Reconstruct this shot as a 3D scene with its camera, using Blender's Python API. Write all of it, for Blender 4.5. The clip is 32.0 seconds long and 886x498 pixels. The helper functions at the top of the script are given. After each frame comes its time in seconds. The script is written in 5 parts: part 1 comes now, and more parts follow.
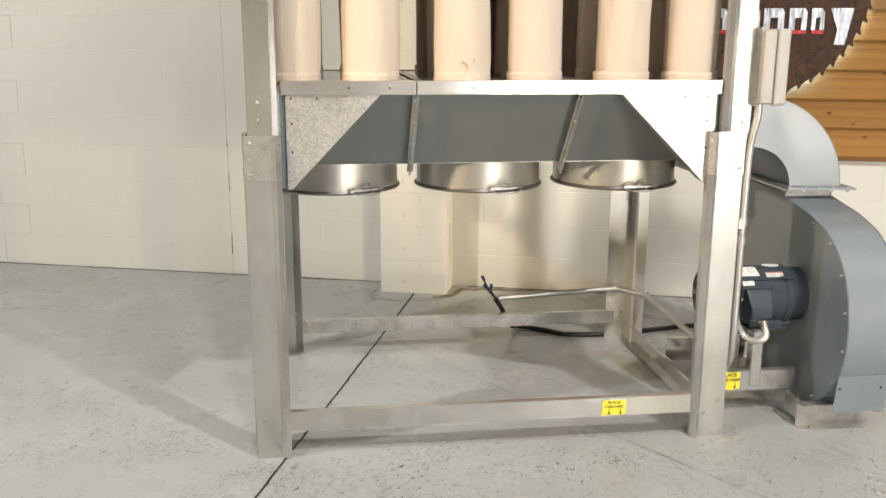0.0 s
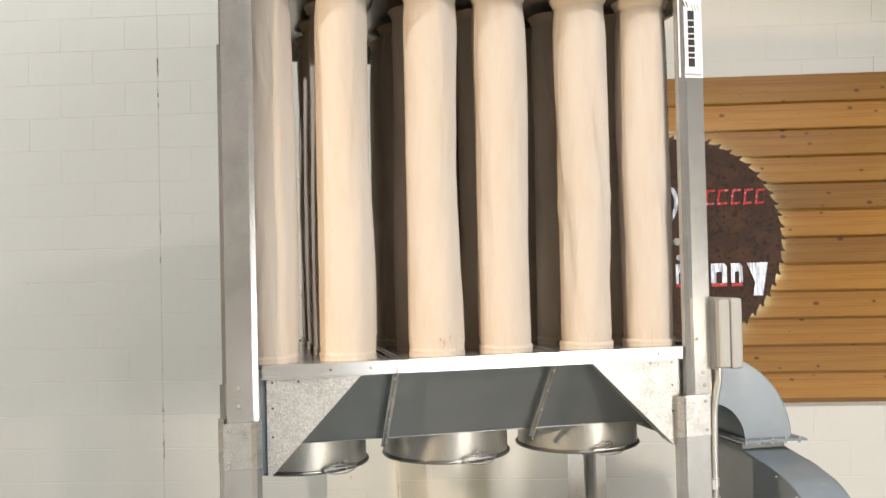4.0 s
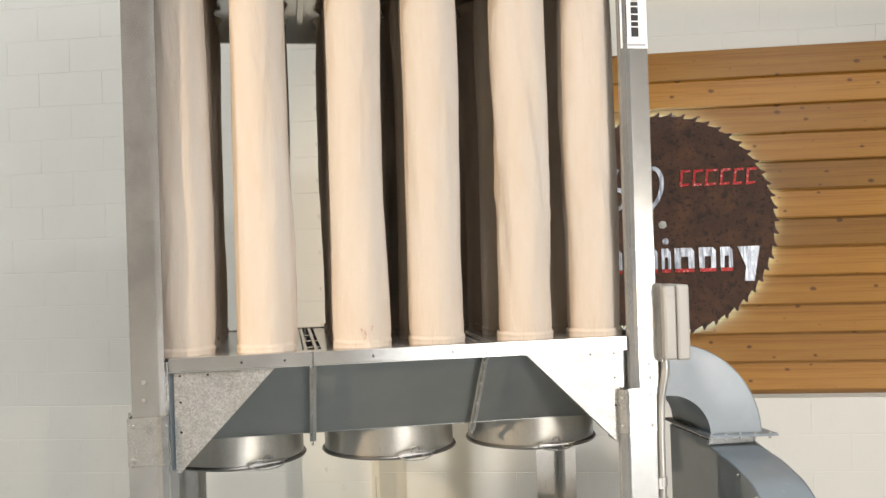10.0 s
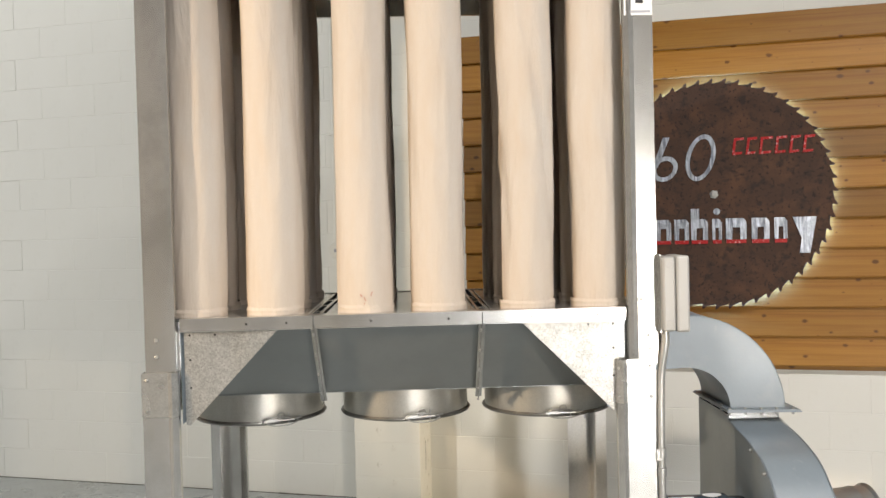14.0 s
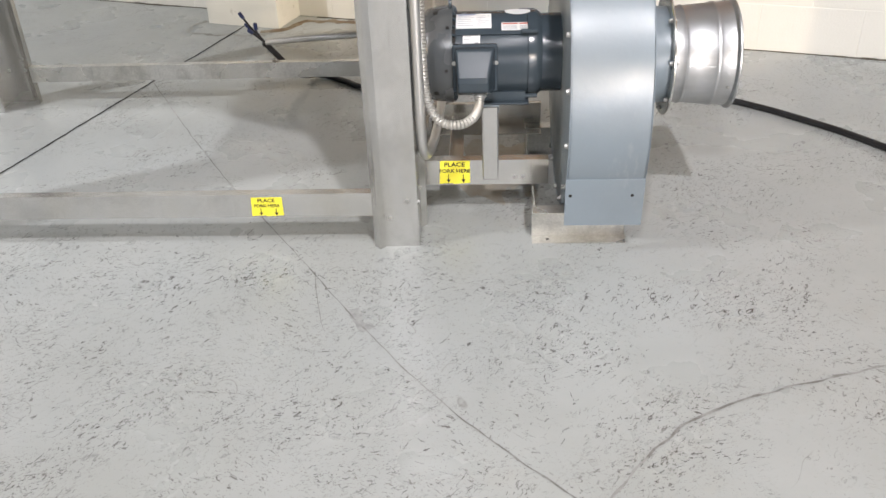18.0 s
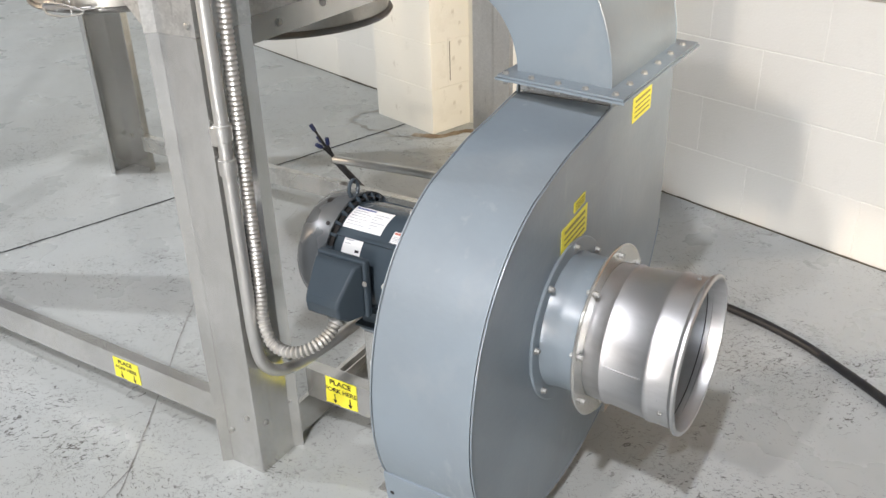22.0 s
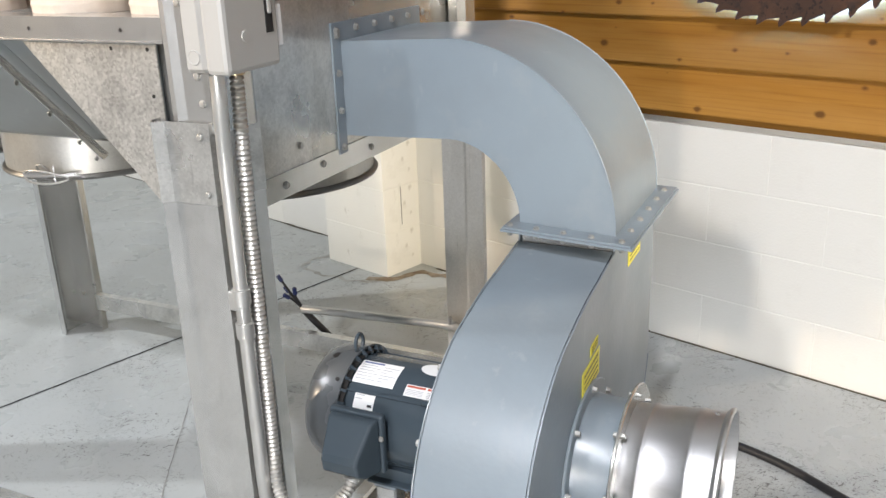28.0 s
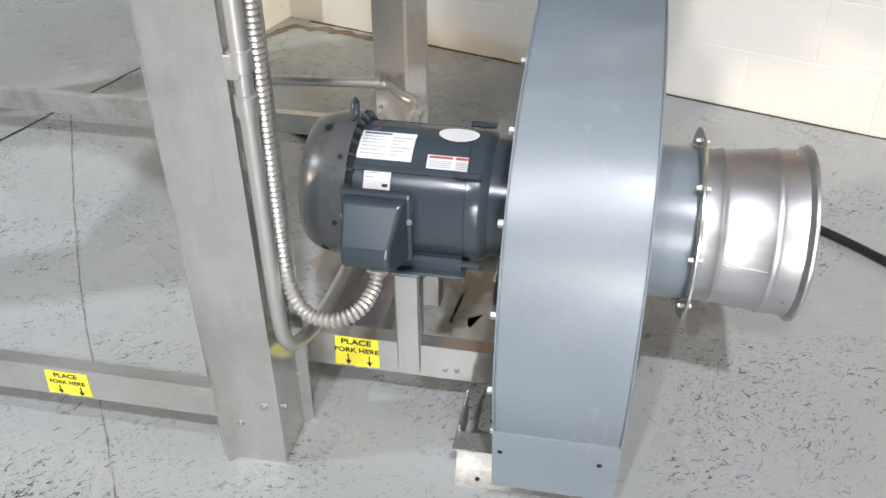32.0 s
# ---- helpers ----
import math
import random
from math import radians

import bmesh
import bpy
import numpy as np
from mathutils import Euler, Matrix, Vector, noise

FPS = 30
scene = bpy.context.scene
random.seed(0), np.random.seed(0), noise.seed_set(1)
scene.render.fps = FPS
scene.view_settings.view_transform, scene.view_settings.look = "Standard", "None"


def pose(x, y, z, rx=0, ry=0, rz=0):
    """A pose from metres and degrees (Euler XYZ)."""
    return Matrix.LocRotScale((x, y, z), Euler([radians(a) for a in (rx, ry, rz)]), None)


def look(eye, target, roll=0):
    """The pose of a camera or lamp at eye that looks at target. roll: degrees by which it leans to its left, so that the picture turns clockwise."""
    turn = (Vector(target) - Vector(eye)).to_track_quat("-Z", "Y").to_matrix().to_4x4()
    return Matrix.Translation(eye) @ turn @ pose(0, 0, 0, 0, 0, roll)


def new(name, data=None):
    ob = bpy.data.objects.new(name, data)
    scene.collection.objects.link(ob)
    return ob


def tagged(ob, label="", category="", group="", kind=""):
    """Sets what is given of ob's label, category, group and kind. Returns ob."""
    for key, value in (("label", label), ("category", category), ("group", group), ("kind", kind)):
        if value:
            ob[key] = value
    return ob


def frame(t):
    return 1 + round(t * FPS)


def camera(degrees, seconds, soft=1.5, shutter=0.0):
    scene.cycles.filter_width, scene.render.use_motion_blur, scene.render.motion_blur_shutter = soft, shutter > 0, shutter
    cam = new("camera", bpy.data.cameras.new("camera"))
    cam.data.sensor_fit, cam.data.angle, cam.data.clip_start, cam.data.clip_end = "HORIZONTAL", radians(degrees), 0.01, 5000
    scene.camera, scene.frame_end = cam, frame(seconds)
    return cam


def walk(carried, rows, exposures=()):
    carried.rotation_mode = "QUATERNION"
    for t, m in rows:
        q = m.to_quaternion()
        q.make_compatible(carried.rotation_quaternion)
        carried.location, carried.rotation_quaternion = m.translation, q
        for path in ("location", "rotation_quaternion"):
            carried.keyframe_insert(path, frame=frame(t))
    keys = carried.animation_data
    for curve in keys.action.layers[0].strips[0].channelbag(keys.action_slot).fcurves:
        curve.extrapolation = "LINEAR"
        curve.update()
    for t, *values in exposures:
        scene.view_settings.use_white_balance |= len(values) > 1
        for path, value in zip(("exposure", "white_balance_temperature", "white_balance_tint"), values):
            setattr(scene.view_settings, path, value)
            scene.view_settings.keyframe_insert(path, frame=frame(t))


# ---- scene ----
cam = camera(52.5, 32.0)
PATH = [
    (0, (0.307, -3.181, 1.551), (0.545, -1.249, 1.093), 0.2),
    (0.5, (0.211, -3.137, 1.585), (0.542, -1.198, 1.224), -0.1),
    (1, (0.119, -3.122, 1.617), (0.512, -1.185, 1.311), -0.2),
    (1.5, (0.08, -3.108, 1.635), (0.495, -1.17, 1.368), -0.8),
    (2, (0.055, -3.115, 1.668), (0.501, -1.175, 1.477), -0.8),
    (2.5, (0.039, -3.128, 1.686), (0.501, -1.185, 1.568), -1.2),
    (3, (0.027, -3.137, 1.702), (0.486, -1.192, 1.633), -1.2),
    (3.5, (0.022, -3.149, 1.713), (0.492, -1.205, 1.699), -1.5),
    (4, (0.008, -3.149, 1.731), (0.484, -1.207, 1.771), -1.3),
    (4.5, (0.004, -3.152, 1.736), (0.481, -1.211, 1.813), -1.2),
    (6.5, (-0.003, -3.173, 1.769), (0.48, -1.24, 1.942), -1.5),
    (7, (0.023, -3.176, 1.775), (0.484, -1.237, 1.935), -2.3),
    (7.5, (0.095, -3.175, 1.772), (0.546, -1.232, 1.92), -2.4),
    (8, (0.202, -3.199, 1.764), (0.636, -1.252, 1.899), -1.7),
    (8.5, (0.308, -3.236, 1.751), (0.707, -1.28, 1.868), -1.4),
    (9, (0.376, -3.234, 1.741), (0.787, -1.278, 1.815), -1.4),
    (9.5, (0.437, -3.172, 1.738), (0.842, -1.214, 1.772), -2.3),
    (10, (0.519, -3.077, 1.719), (0.868, -1.108, 1.732), -1.8),
    (10.5, (0.596, -3.004, 1.732), (0.893, -1.027, 1.762), -2.2),
    (11, (0.657, -2.974, 1.74), (0.902, -0.99, 1.799), -3.0),
    (11.5, (0.754, -3.011, 1.757), (0.932, -1.02, 1.818), -1.9),
    (12, (0.846, -3.08, 1.762), (0.976, -1.086, 1.838), -1.3),
    (12.5, (0.916, -3.138, 1.77), (1.006, -1.144, 1.885), -1.3),
    (13, (0.939, -3.175, 1.763), (1.019, -1.18, 1.878), -1.3),
    (13.5, (0.962, -3.188, 1.742), (1.03, -1.19, 1.771), -1.6),
    (14, (0.971, -3.197, 1.709), (1.037, -1.199, 1.659), -1.4),
    (14.5, (0.961, -3.206, 1.665), (1.027, -1.212, 1.526), -1.5),
    (15, (0.967, -3.191, 1.617), (1.061, -1.225, 1.26), -1.5),
    (15.5, (1.056, -3.123, 1.564), (1.058, -1.204, 1.004), -1.8),
    (17.5, (1.844, -2.518, 1.463), (1.802, -0.812, 0.42), -2.8),
    (18, (2.043, -2.314, 1.42), (1.937, -0.615, 0.369), -2.4),
    (18.5, (2.217, -2.12, 1.415), (2.078, -0.424, 0.364), -2.3),
    (19, (2.415, -1.939, 1.418), (2.121, -0.272, 0.353), -2.7),
    (19.5, (2.63, -1.772, 1.422), (2.167, -0.158, 0.335), -2.0),
    (20, (2.744, -1.614, 1.402), (2.242, -0.03, 0.289), -3.0),
    (20.5, (2.84, -1.414, 1.422), (2.255, 0.156, 0.33), -0.1),
    (21, (2.931, -1.283, 1.45), (2.177, 0.236, 0.39), -2.0),
    (21.5, (3.044, -1.186, 1.469), (2.171, 0.309, 0.468), -1.5),
    (22, (3.098, -1.166, 1.486), (2.153, 0.325, 0.545), -1.7),
    (22.5, (3.114, -1.161, 1.504), (2.146, 0.356, 0.63), -1.5),
    (23, (3.113, -1.161, 1.519), (2.124, 0.369, 0.695), -1.5),
    (23.5, (3.113, -1.169, 1.532), (2.118, 0.387, 0.763), -1.6),
    (24, (3.11, -1.186, 1.55), (2.102, 0.39, 0.845), -1.5),
    (24.5, (3.107, -1.201, 1.564), (2.101, 0.397, 0.904), -1.6),
    (25, (3.096, -1.212, 1.572), (2.096, 0.402, 0.941), -1.3),
    (25.5, (3.074, -1.227, 1.581), (2.085, 0.4, 0.969), -1.1),
    (27.5, (2.939, -1.303, 1.568), (2.095, 0.41, 0.974), -2.5),
    (28, (2.919, -1.283, 1.544), (2.1, 0.41, 0.865), -2.1),
    (28.5, (2.879, -1.219, 1.503), (2.099, 0.435, 0.695), -1.7),
    (29, (2.804, -1.149, 1.471), (2.103, 0.478, 0.542), -2.4),
    (29.5, (2.736, -1.093, 1.446), (2.101, 0.491, 0.403), -3.2),
    (30, (2.697, -1.077, 1.42), (2.133, 0.472, 0.287), -2.6),
    (30.5, (2.61, -1.087, 1.418), (2.119, 0.456, 0.243), -3.0),
    (31, (2.504, -1.123, 1.417), (2.145, 0.471, 0.264), -2.9),
    (31.5, (2.423, -1.156, 1.42), (2.14, 0.463, 0.28), -1.9),
    (32, (2.378, -1.148, 1.414), (2.067, 0.449, 0.25), -0.4),
]
walk(cam, [(t, look(eye, target, roll)) for t, eye, target, roll in PATH],
     exposures=[(0.0, -0.02, 6850, 12), (2.0, -0.08, 6700, 12), (4.0, -0.15, 6550, 12), (8.0, -0.17, 6480, 12), (13.5, -0.26, 6430, 12), (15.5, -0.2, 6700, 11), (18.0, 0.12, 6250, 15), (20.0, 0.18, 6130, 15), (25.0, 0.24, 6080, 12), (28.0, 0.21, 6020, 13), (30.0, 0.16, 5980, 14), (32.0, 0.16, 5980, 14)])

# ---- world and lights ----
world = bpy.data.worlds.new("world")
scene.world = world
world.use_nodes = True
world.node_tree.nodes["Background"].inputs[0].default_value = (0.9, 0.95, 1.0, 1)
world.node_tree.nodes["Background"].inputs[1].default_value = 0.15


def ceiling_lamp(name, place, target, size, watts, colour):
    data = bpy.data.lights.new(name, "AREA")
    data.shape, data.size, data.size_y = "RECTANGLE", size[0], size[1]
    data.energy, data.color = watts, colour
    ob = new(name, data)
    ob.matrix_world = look(place, target)
    return ob


def spot_lamp(name, place, target, half, watts, colour, soft=0.12):
    data = bpy.data.lights.new(name, "SPOT")
    data.energy, data.color, data.spot_size, data.spot_blend, data.shadow_soft_size = watts, colour, radians(2 * half), 0.7, soft
    ob = new(name, data)
    ob.matrix_world = look(place, target)
    return ob


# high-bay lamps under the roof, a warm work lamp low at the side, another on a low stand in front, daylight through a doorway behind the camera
spot_lamp("lamp_high_bay_near", (3.15, -3.5, 5.6), (2.8, -2.5, 0.0), 62, 960, (1.0, 0.97, 0.94))
spot_lamp("lamp_high_bay_mid", (1.3, -5.4, 5.6), (1.3, -4.6, 0.0), 64, 700, (1.0, 0.97, 0.93))
spot_lamp("lamp_high_bay_left", (-4.5, -2.0, 5.6), (-2.8, 3.0, 2.2), 58, 1220, (0.98, 0.98, 0.955))
spot_lamp("lamp_low_left", (-2.9, -2.4, 2.40), (0.5, 0.2, 1.90), 20, 760, (1.0, 0.76, 0.50))
spot_lamp("lamp_front_low", (3.25, -5.0, 1.18), (1.9, 1.9, 0.8), 32, 345, (1.0, 0.85, 0.65), 0.11)
# unseen narrow spot added to brighten the pilaster's right face
spot_lamp("pilaster_fill_spot", (5.5, -1.5, 2.4), (0.75, 2.25, 0.40), 8, 850, (1.0, 0.86, 0.64), 0.15)
ceiling_lamp("daylight_doorway", (4.3, -10.8, 0.85), (2.3, 0.0, 1.1), (3.2, 1.6), 300, (0.94, 0.97, 1.0))

# ---- materials ----
def material(name, colour, rough=0.5, metal=0.0, spots=(), bump=None, coords="Object", rough_var=None, coat=0.0):
    """spots: (scale, low, high, colour, amount, stretch) layers of noise; bump: (scale, height)."""
    mat = bpy.data.materials.new(name)
    mat.use_nodes = True
    nt = mat.node_tree
    bsdf = nt.nodes["Principled BSDF"]
    bsdf.inputs["Roughness"].default_value = rough
    bsdf.inputs["Metallic"].default_value = metal
    bsdf.inputs["Coat Weight"].default_value = coat
    tex = nt.nodes.new("ShaderNodeTexCoord")
    src = tex.outputs[coords]
    col = None
    rgb = nt.nodes.new("ShaderNodeRGB")
    rgb.outputs[0].default_value = (*colour, 1)
    col = rgb.outputs[0]
    for scale, low, high, tint, amount, stretch in spots:
        mp = nt.nodes.new("ShaderNodeMapping")
        mp.inputs["Scale"].default_value = [scale * s for s in stretch]
        mp.inputs["Location"].default_value = (scale * 0.37, scale * 0.11, 0.53)
        nt.links.new(src, mp.inputs["Vector"])
        no = nt.nodes.new("ShaderNodeTexNoise")
        no.inputs["Scale"].default_value = 1.0
        no.inputs["Detail"].default_value = 6.0
        no.inputs["Roughness"].default_value = 0.6
        nt.links.new(mp.outputs[0], no.inputs["Vector"])
        ra = nt.nodes.new("ShaderNodeMapRange")
        ra.inputs["From Min"].default_value, ra.inputs["From Max"].default_value = low, high
        ra.inputs["To Max"].default_value = amount
        nt.links.new(no.outputs["Fac"], ra.inputs["Value"])
        mix = nt.nodes.new("ShaderNodeMix")
        mix.data_type = "RGBA"
        nt.links.new(ra.outputs[0], mix.inputs[0])
        nt.links.new(col, mix.inputs[6])
        mix.inputs[7].default_value = (*tint, 1)
        col = mix.outputs[2]
    nt.links.new(col, bsdf.inputs["Base Color"])
    if rough_var:
        scale, lo, hi = rough_var
        no = nt.nodes.new("ShaderNodeTexNoise")
        no.inputs["Scale"].default_value, no.inputs["Detail"].default_value = scale, 5.0
        nt.links.new(src, no.inputs["Vector"])
        ra = nt.nodes.new("ShaderNodeMapRange")
        ra.inputs["From Min"].default_value, ra.inputs["From Max"].default_value = 0.3, 0.7
        ra.inputs["To Min"].default_value, ra.inputs["To Max"].default_value = lo, hi
        nt.links.new(no.outputs["Fac"], ra.inputs["Value"])
        nt.links.new(ra.outputs[0], bsdf.inputs["Roughness"])
    if bump:
        no = nt.nodes.new("ShaderNodeTexNoise")
        no.inputs["Scale"].default_value, no.inputs["Detail"].default_value = bump[0], 4.0
        nt.links.new(src, no.inputs["Vector"])
        bu = nt.nodes.new("ShaderNodeBump")
        bu.inputs["Strength"].default_value, bu.inputs["Distance"].default_value = 1.0, bump[1]
        nt.links.new(no.outputs["Fac"], bu.inputs["Height"])
        nt.links.new(bu.outputs[0], bsdf.inputs["Normal"])
    return mat


EVEN = (1, 1, 1)


def galvanised(name, colour, rough, spangle=0.35, metal=0.75):
    """Zinc-coated sheet: crystals of slightly different brightness and gloss."""
    mat = material(name, colour, rough, metal, [(3, 0.4, 0.75, [c * 0.82 for c in colour], 0.7, (1, 1, 0.4)), (14, 0.45, 0.7, [c * 0.82 for c in colour], 0.75, (1, 1, 0.35)), (4.5, 0.45, 0.75, [colour[0] * 0.84, colour[1] * 0.80, colour[2] * 0.70], 0.65, (1, 1, 0.25)), (90, 0.62, 0.72, [c * 0.62 for c in colour], 0.5, (1, 1, 0.12))],
                   (12, 0.00015), rough_var=(2.5, rough - 0.03, rough + 0.05))
    nt = mat.node_tree
    bsdf = nt.nodes["Principled BSDF"]
    old = bsdf.inputs["Base Color"].links[0].from_socket
    tex = nt.nodes.new("ShaderNodeTexCoord")
    vo = nt.nodes.new("ShaderNodeTexVoronoi")
    vo.inputs["Scale"].default_value = 190
    nt.links.new(tex.outputs["Object"], vo.inputs["Vector"])
    bw = nt.nodes.new("ShaderNodeRGBToBW")
    nt.links.new(vo.outputs["Color"], bw.inputs[0])
    ra = nt.nodes.new("ShaderNodeMapRange")
    ra.inputs["To Min"].default_value, ra.inputs["To Max"].default_value = 1 - spangle, 1 + spangle * 0.3
    nt.links.new(bw.outputs[0], ra.inputs["Value"])
    mul = nt.nodes.new("ShaderNodeVectorMath")
    mul.operation = "SCALE"
    nt.links.new(old, mul.inputs[0])
    nt.links.new(ra.outputs[0], mul.inputs["Scale"])
    nt.links.new(mul.outputs[0], bsdf.inputs["Base Color"])
    return mat


STEEL = galvanised("galvanised_steel", (0.66, 0.66, 0.64), 0.22, 0.06, 0.78)
SPANGLE = galvanised("spangled_sheet", (0.54, 0.54, 0.515), 0.38, 0.34, 0.65)
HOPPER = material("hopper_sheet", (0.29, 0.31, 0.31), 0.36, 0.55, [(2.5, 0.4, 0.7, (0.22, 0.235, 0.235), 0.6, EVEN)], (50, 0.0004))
MOTTLED = galvanised("mottled_sheet", (0.66, 0.66, 0.635), 0.27, 0.16)
def blotched(mat, scale, dark):
    """Adds ragged grey patches, as on old zinc."""
    nt = mat.node_tree
    bsdf = nt.nodes["Principled BSDF"]
    old = bsdf.inputs["Base Color"].links[0].from_socket
    tex = nt.nodes.new("ShaderNodeTexCoord")
    no = nt.nodes.new("ShaderNodeTexNoise")
    no.inputs["Scale"].default_value, no.inputs["Detail"].default_value, no.inputs["Roughness"].default_value = scale, 6.0, 0.65
    nt.links.new(tex.outputs["Object"], no.inputs["Vector"])
    ra = nt.nodes.new("ShaderNodeMapRange")
    ra.inputs["From Min"].default_value, ra.inputs["From Max"].default_value = 0.48, 0.62
    ra.inputs["To Min"].default_value, ra.inputs["To Max"].default_value = 1.0, dark
    nt.links.new(no.outputs["Fac"], ra.inputs["Value"])
    mul = nt.nodes.new("ShaderNodeVectorMath")
    mul.operation = "SCALE"
    nt.links.new(old, mul.inputs[0])
    nt.links.new(ra.outputs[0], mul.inputs["Scale"])
    nt.links.new(mul.outputs[0], bsdf.inputs["Base Color"])


blotched(MOTTLED, 13.0, 0.80)
blotched(STEEL, 5.0, 0.86)
blotched(SPANGLE, 8.0, 0.78)
DULLZINC = galvanised("dull_zinc", (0.70, 0.695, 0.67), 0.40, 0.10, 0.5)
CLAMP = material("dull_clamp_ring", (0.27, 0.265, 0.25), 0.36, 0.8, [(12, 0.45, 0.7, (0.18, 0.175, 0.16), 0.7, EVEN)])
COLLAR = galvanised("collar_sheet", (0.55, 0.545, 0.51), 0.38, 0.08)
STAINLESS = material("bright_sheet", (0.56, 0.565, 0.57), 0.45, 1.0, [(7, 0.45, 0.7, (0.42, 0.425, 0.43), 0.7, (1, 1, 4))], (30, 0.00003), rough_var=(8, 0.41, 0.52))
PAINT = material("grey_paint", (0.206, 0.249, 0.283), 0.34, 0.0,
                 [(2.2, 0.45, 0.7, (0.172, 0.198, 0.216), 0.7, EVEN), (26, 0.63, 0.72, (0.33, 0.355, 0.38), 0.3, (1, 1, 0.25)), (8, 0.55, 0.75, (0.25, 0.28, 0.30), 0.6, (1, 0.4, 1))], (70, 0.0004), rough_var=(5, 0.28, 0.42))
PAINT.node_tree.nodes["Principled BSDF"].inputs["Specular IOR Level"].default_value = 0.8
EDGEPAINT = material("edge_paint", (0.115, 0.136, 0.158), 0.36, 0.0, [(3, 0.45, 0.7, (0.17, 0.19, 0.21), 0.7, (0.4, 1, 1))], (60, 0.0003))
MOTOR = material("motor_paint", (0.046, 0.062, 0.076), 0.22, 0.0, [(4, 0.4, 0.7, (0.060, 0.075, 0.088), 0.7, EVEN)], (90, 0.00018), rough_var=(8, 0.16, 0.30))
COVER = material("dusty_motor_paint", (0.072, 0.080, 0.086), 0.26, 0.05, [(3, 0.42, 0.7, (0.105, 0.105, 0.100), 0.7, EVEN)], (90, 0.00018), rough_var=(8, 0.20, 0.34))
BLACK = material("black_rubber", (0.012, 0.012, 0.013), 0.45, 0.0, [(30, 0.5, 0.7, (0.03, 0.03, 0.03), 0.6, EVEN)])
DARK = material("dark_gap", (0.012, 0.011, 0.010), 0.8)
BOLT = material("zinc_bolt", (0.40, 0.40, 0.38), 0.45, 0.7, [(60, 0.5, 0.7, (0.4, 0.4, 0.38), 0.6, EVEN)])
WHITE = material("white_label", (0.80, 0.80, 0.79), 0.4, 0.0, [(6, 0.5, 0.8, (0.70, 0.70, 0.68), 0.5, EVEN)])
INK = material("black_ink", (0.015, 0.015, 0.016), 0.45)
GREYINK = material("grey_ink", (0.38, 0.39, 0.42), 0.5)
BLUEINK = material("blue_ink", (0.09, 0.12, 0.28), 0.5)
FADED = material("faded_ink", (0.42, 0.22, 0.17), 0.6)
LABELINK = material("olive_ink", (0.30, 0.27, 0.05), 0.5)
REDINK = material("red_ink", (0.45, 0.10, 0.06), 0.5)
YELLOW = material("yellow_sticker", (0.86, 0.78, 0.05), 0.42, 0.0, [(14, 0.55, 0.8, (0.70, 0.66, 0.10), 0.5, EVEN)])
BOXGREY = material("enclosure_grey", (0.38, 0.376, 0.355), 0.38, 0.0, [(5, 0.45, 0.75, (0.36, 0.352, 0.328), 0.6, EVEN)], (90, 0.0003))
FLEX = material("spiral_steel", (0.56, 0.55, 0.52), 0.45, 0.75, [(12, 0.4, 0.7, (0.36, 0.34, 0.29), 0.6, EVEN)])
CONDUIT = material("conduit_steel", (0.58, 0.58, 0.56), 0.38, 0.8, [(9, 0.45, 0.7, (0.48, 0.47, 0.44), 0.6, (1, 1, 0.3))], rough_var=(10, 0.32, 0.48))
CLOTH = material("filter_cloth", (0.535, 0.484, 0.424), 0.92, 0.0,
                 [(3.5, 0.42, 0.68, (0.500, 0.413, 0.325), 0.9, (1.4, 1.4, 0.4)), (1.6, 0.5, 0.7, (0.60, 0.535, 0.460), 0.7, (2, 2, 0.3)), (240, 0.5, 0.7, (0.49, 0.42, 0.34), 0.35, (1, 1, 0.4))],
                 (320, 0.0007))
def creased(mat, scale, height):
    """Adds soft lengthwise creases under the weave."""
    nt = mat.node_tree
    bsdf = nt.nodes["Principled BSDF"]
    weave = bsdf.inputs["Normal"].links[0].from_node
    tex = nt.nodes.new("ShaderNodeTexCoord")
    mp = nt.nodes.new("ShaderNodeMapping")
    mp.inputs["Scale"].default_value = (scale, scale, scale * 0.22)
    nt.links.new(tex.outputs["Object"], mp.inputs["Vector"])
    no = nt.nodes.new("ShaderNodeTexNoise")
    no.inputs["Scale"].default_value, no.inputs["Detail"].default_value, no.inputs["Distortion"].default_value = 1.0, 3.0, 0.9
    nt.links.new(mp.outputs[0], no.inputs["Vector"])
    bu = nt.nodes.new("ShaderNodeBump")
    bu.inputs["Strength"].default_value, bu.inputs["Distance"].default_value = 0.8, height
    nt.links.new(no.outputs["Fac"], bu.inputs["Height"])
    nt.links.new(bu.outputs[0], weave.inputs["Normal"])


creased(CLOTH, 13.0, 0.012)
# same cloth as the bags, with warm light put into a yellower colour
CUFF = material("warm_lit_cuff_cloth", (0.545, 0.467, 0.365), 0.92, 0.0, [(9, 0.45, 0.7, (0.54, 0.43, 0.31), 0.7, EVEN)], (300, 0.0008))
BLOCKPAINT = material("painted_block", (0.80, 0.785, 0.72), 0.55, 0.0,
                      [(1.3, 0.45, 0.7, (0.77, 0.75, 0.675), 0.7, EVEN), (45, 0.66, 0.8, (0.69, 0.675, 0.61), 0.35, EVEN), (7, 0.64, 0.8, (0.73, 0.71, 0.64), 0.4, EVEN)], (110, 0.0012))
# tones of the unseen walls and ceiling, set for what the steel reflects
PLAIN = material("unseen_light_wall", (0.58, 0.575, 0.56), 0.7, 0.0, [(2, 0.4, 0.7, (0.52, 0.515, 0.50), 0.6, EVEN)])
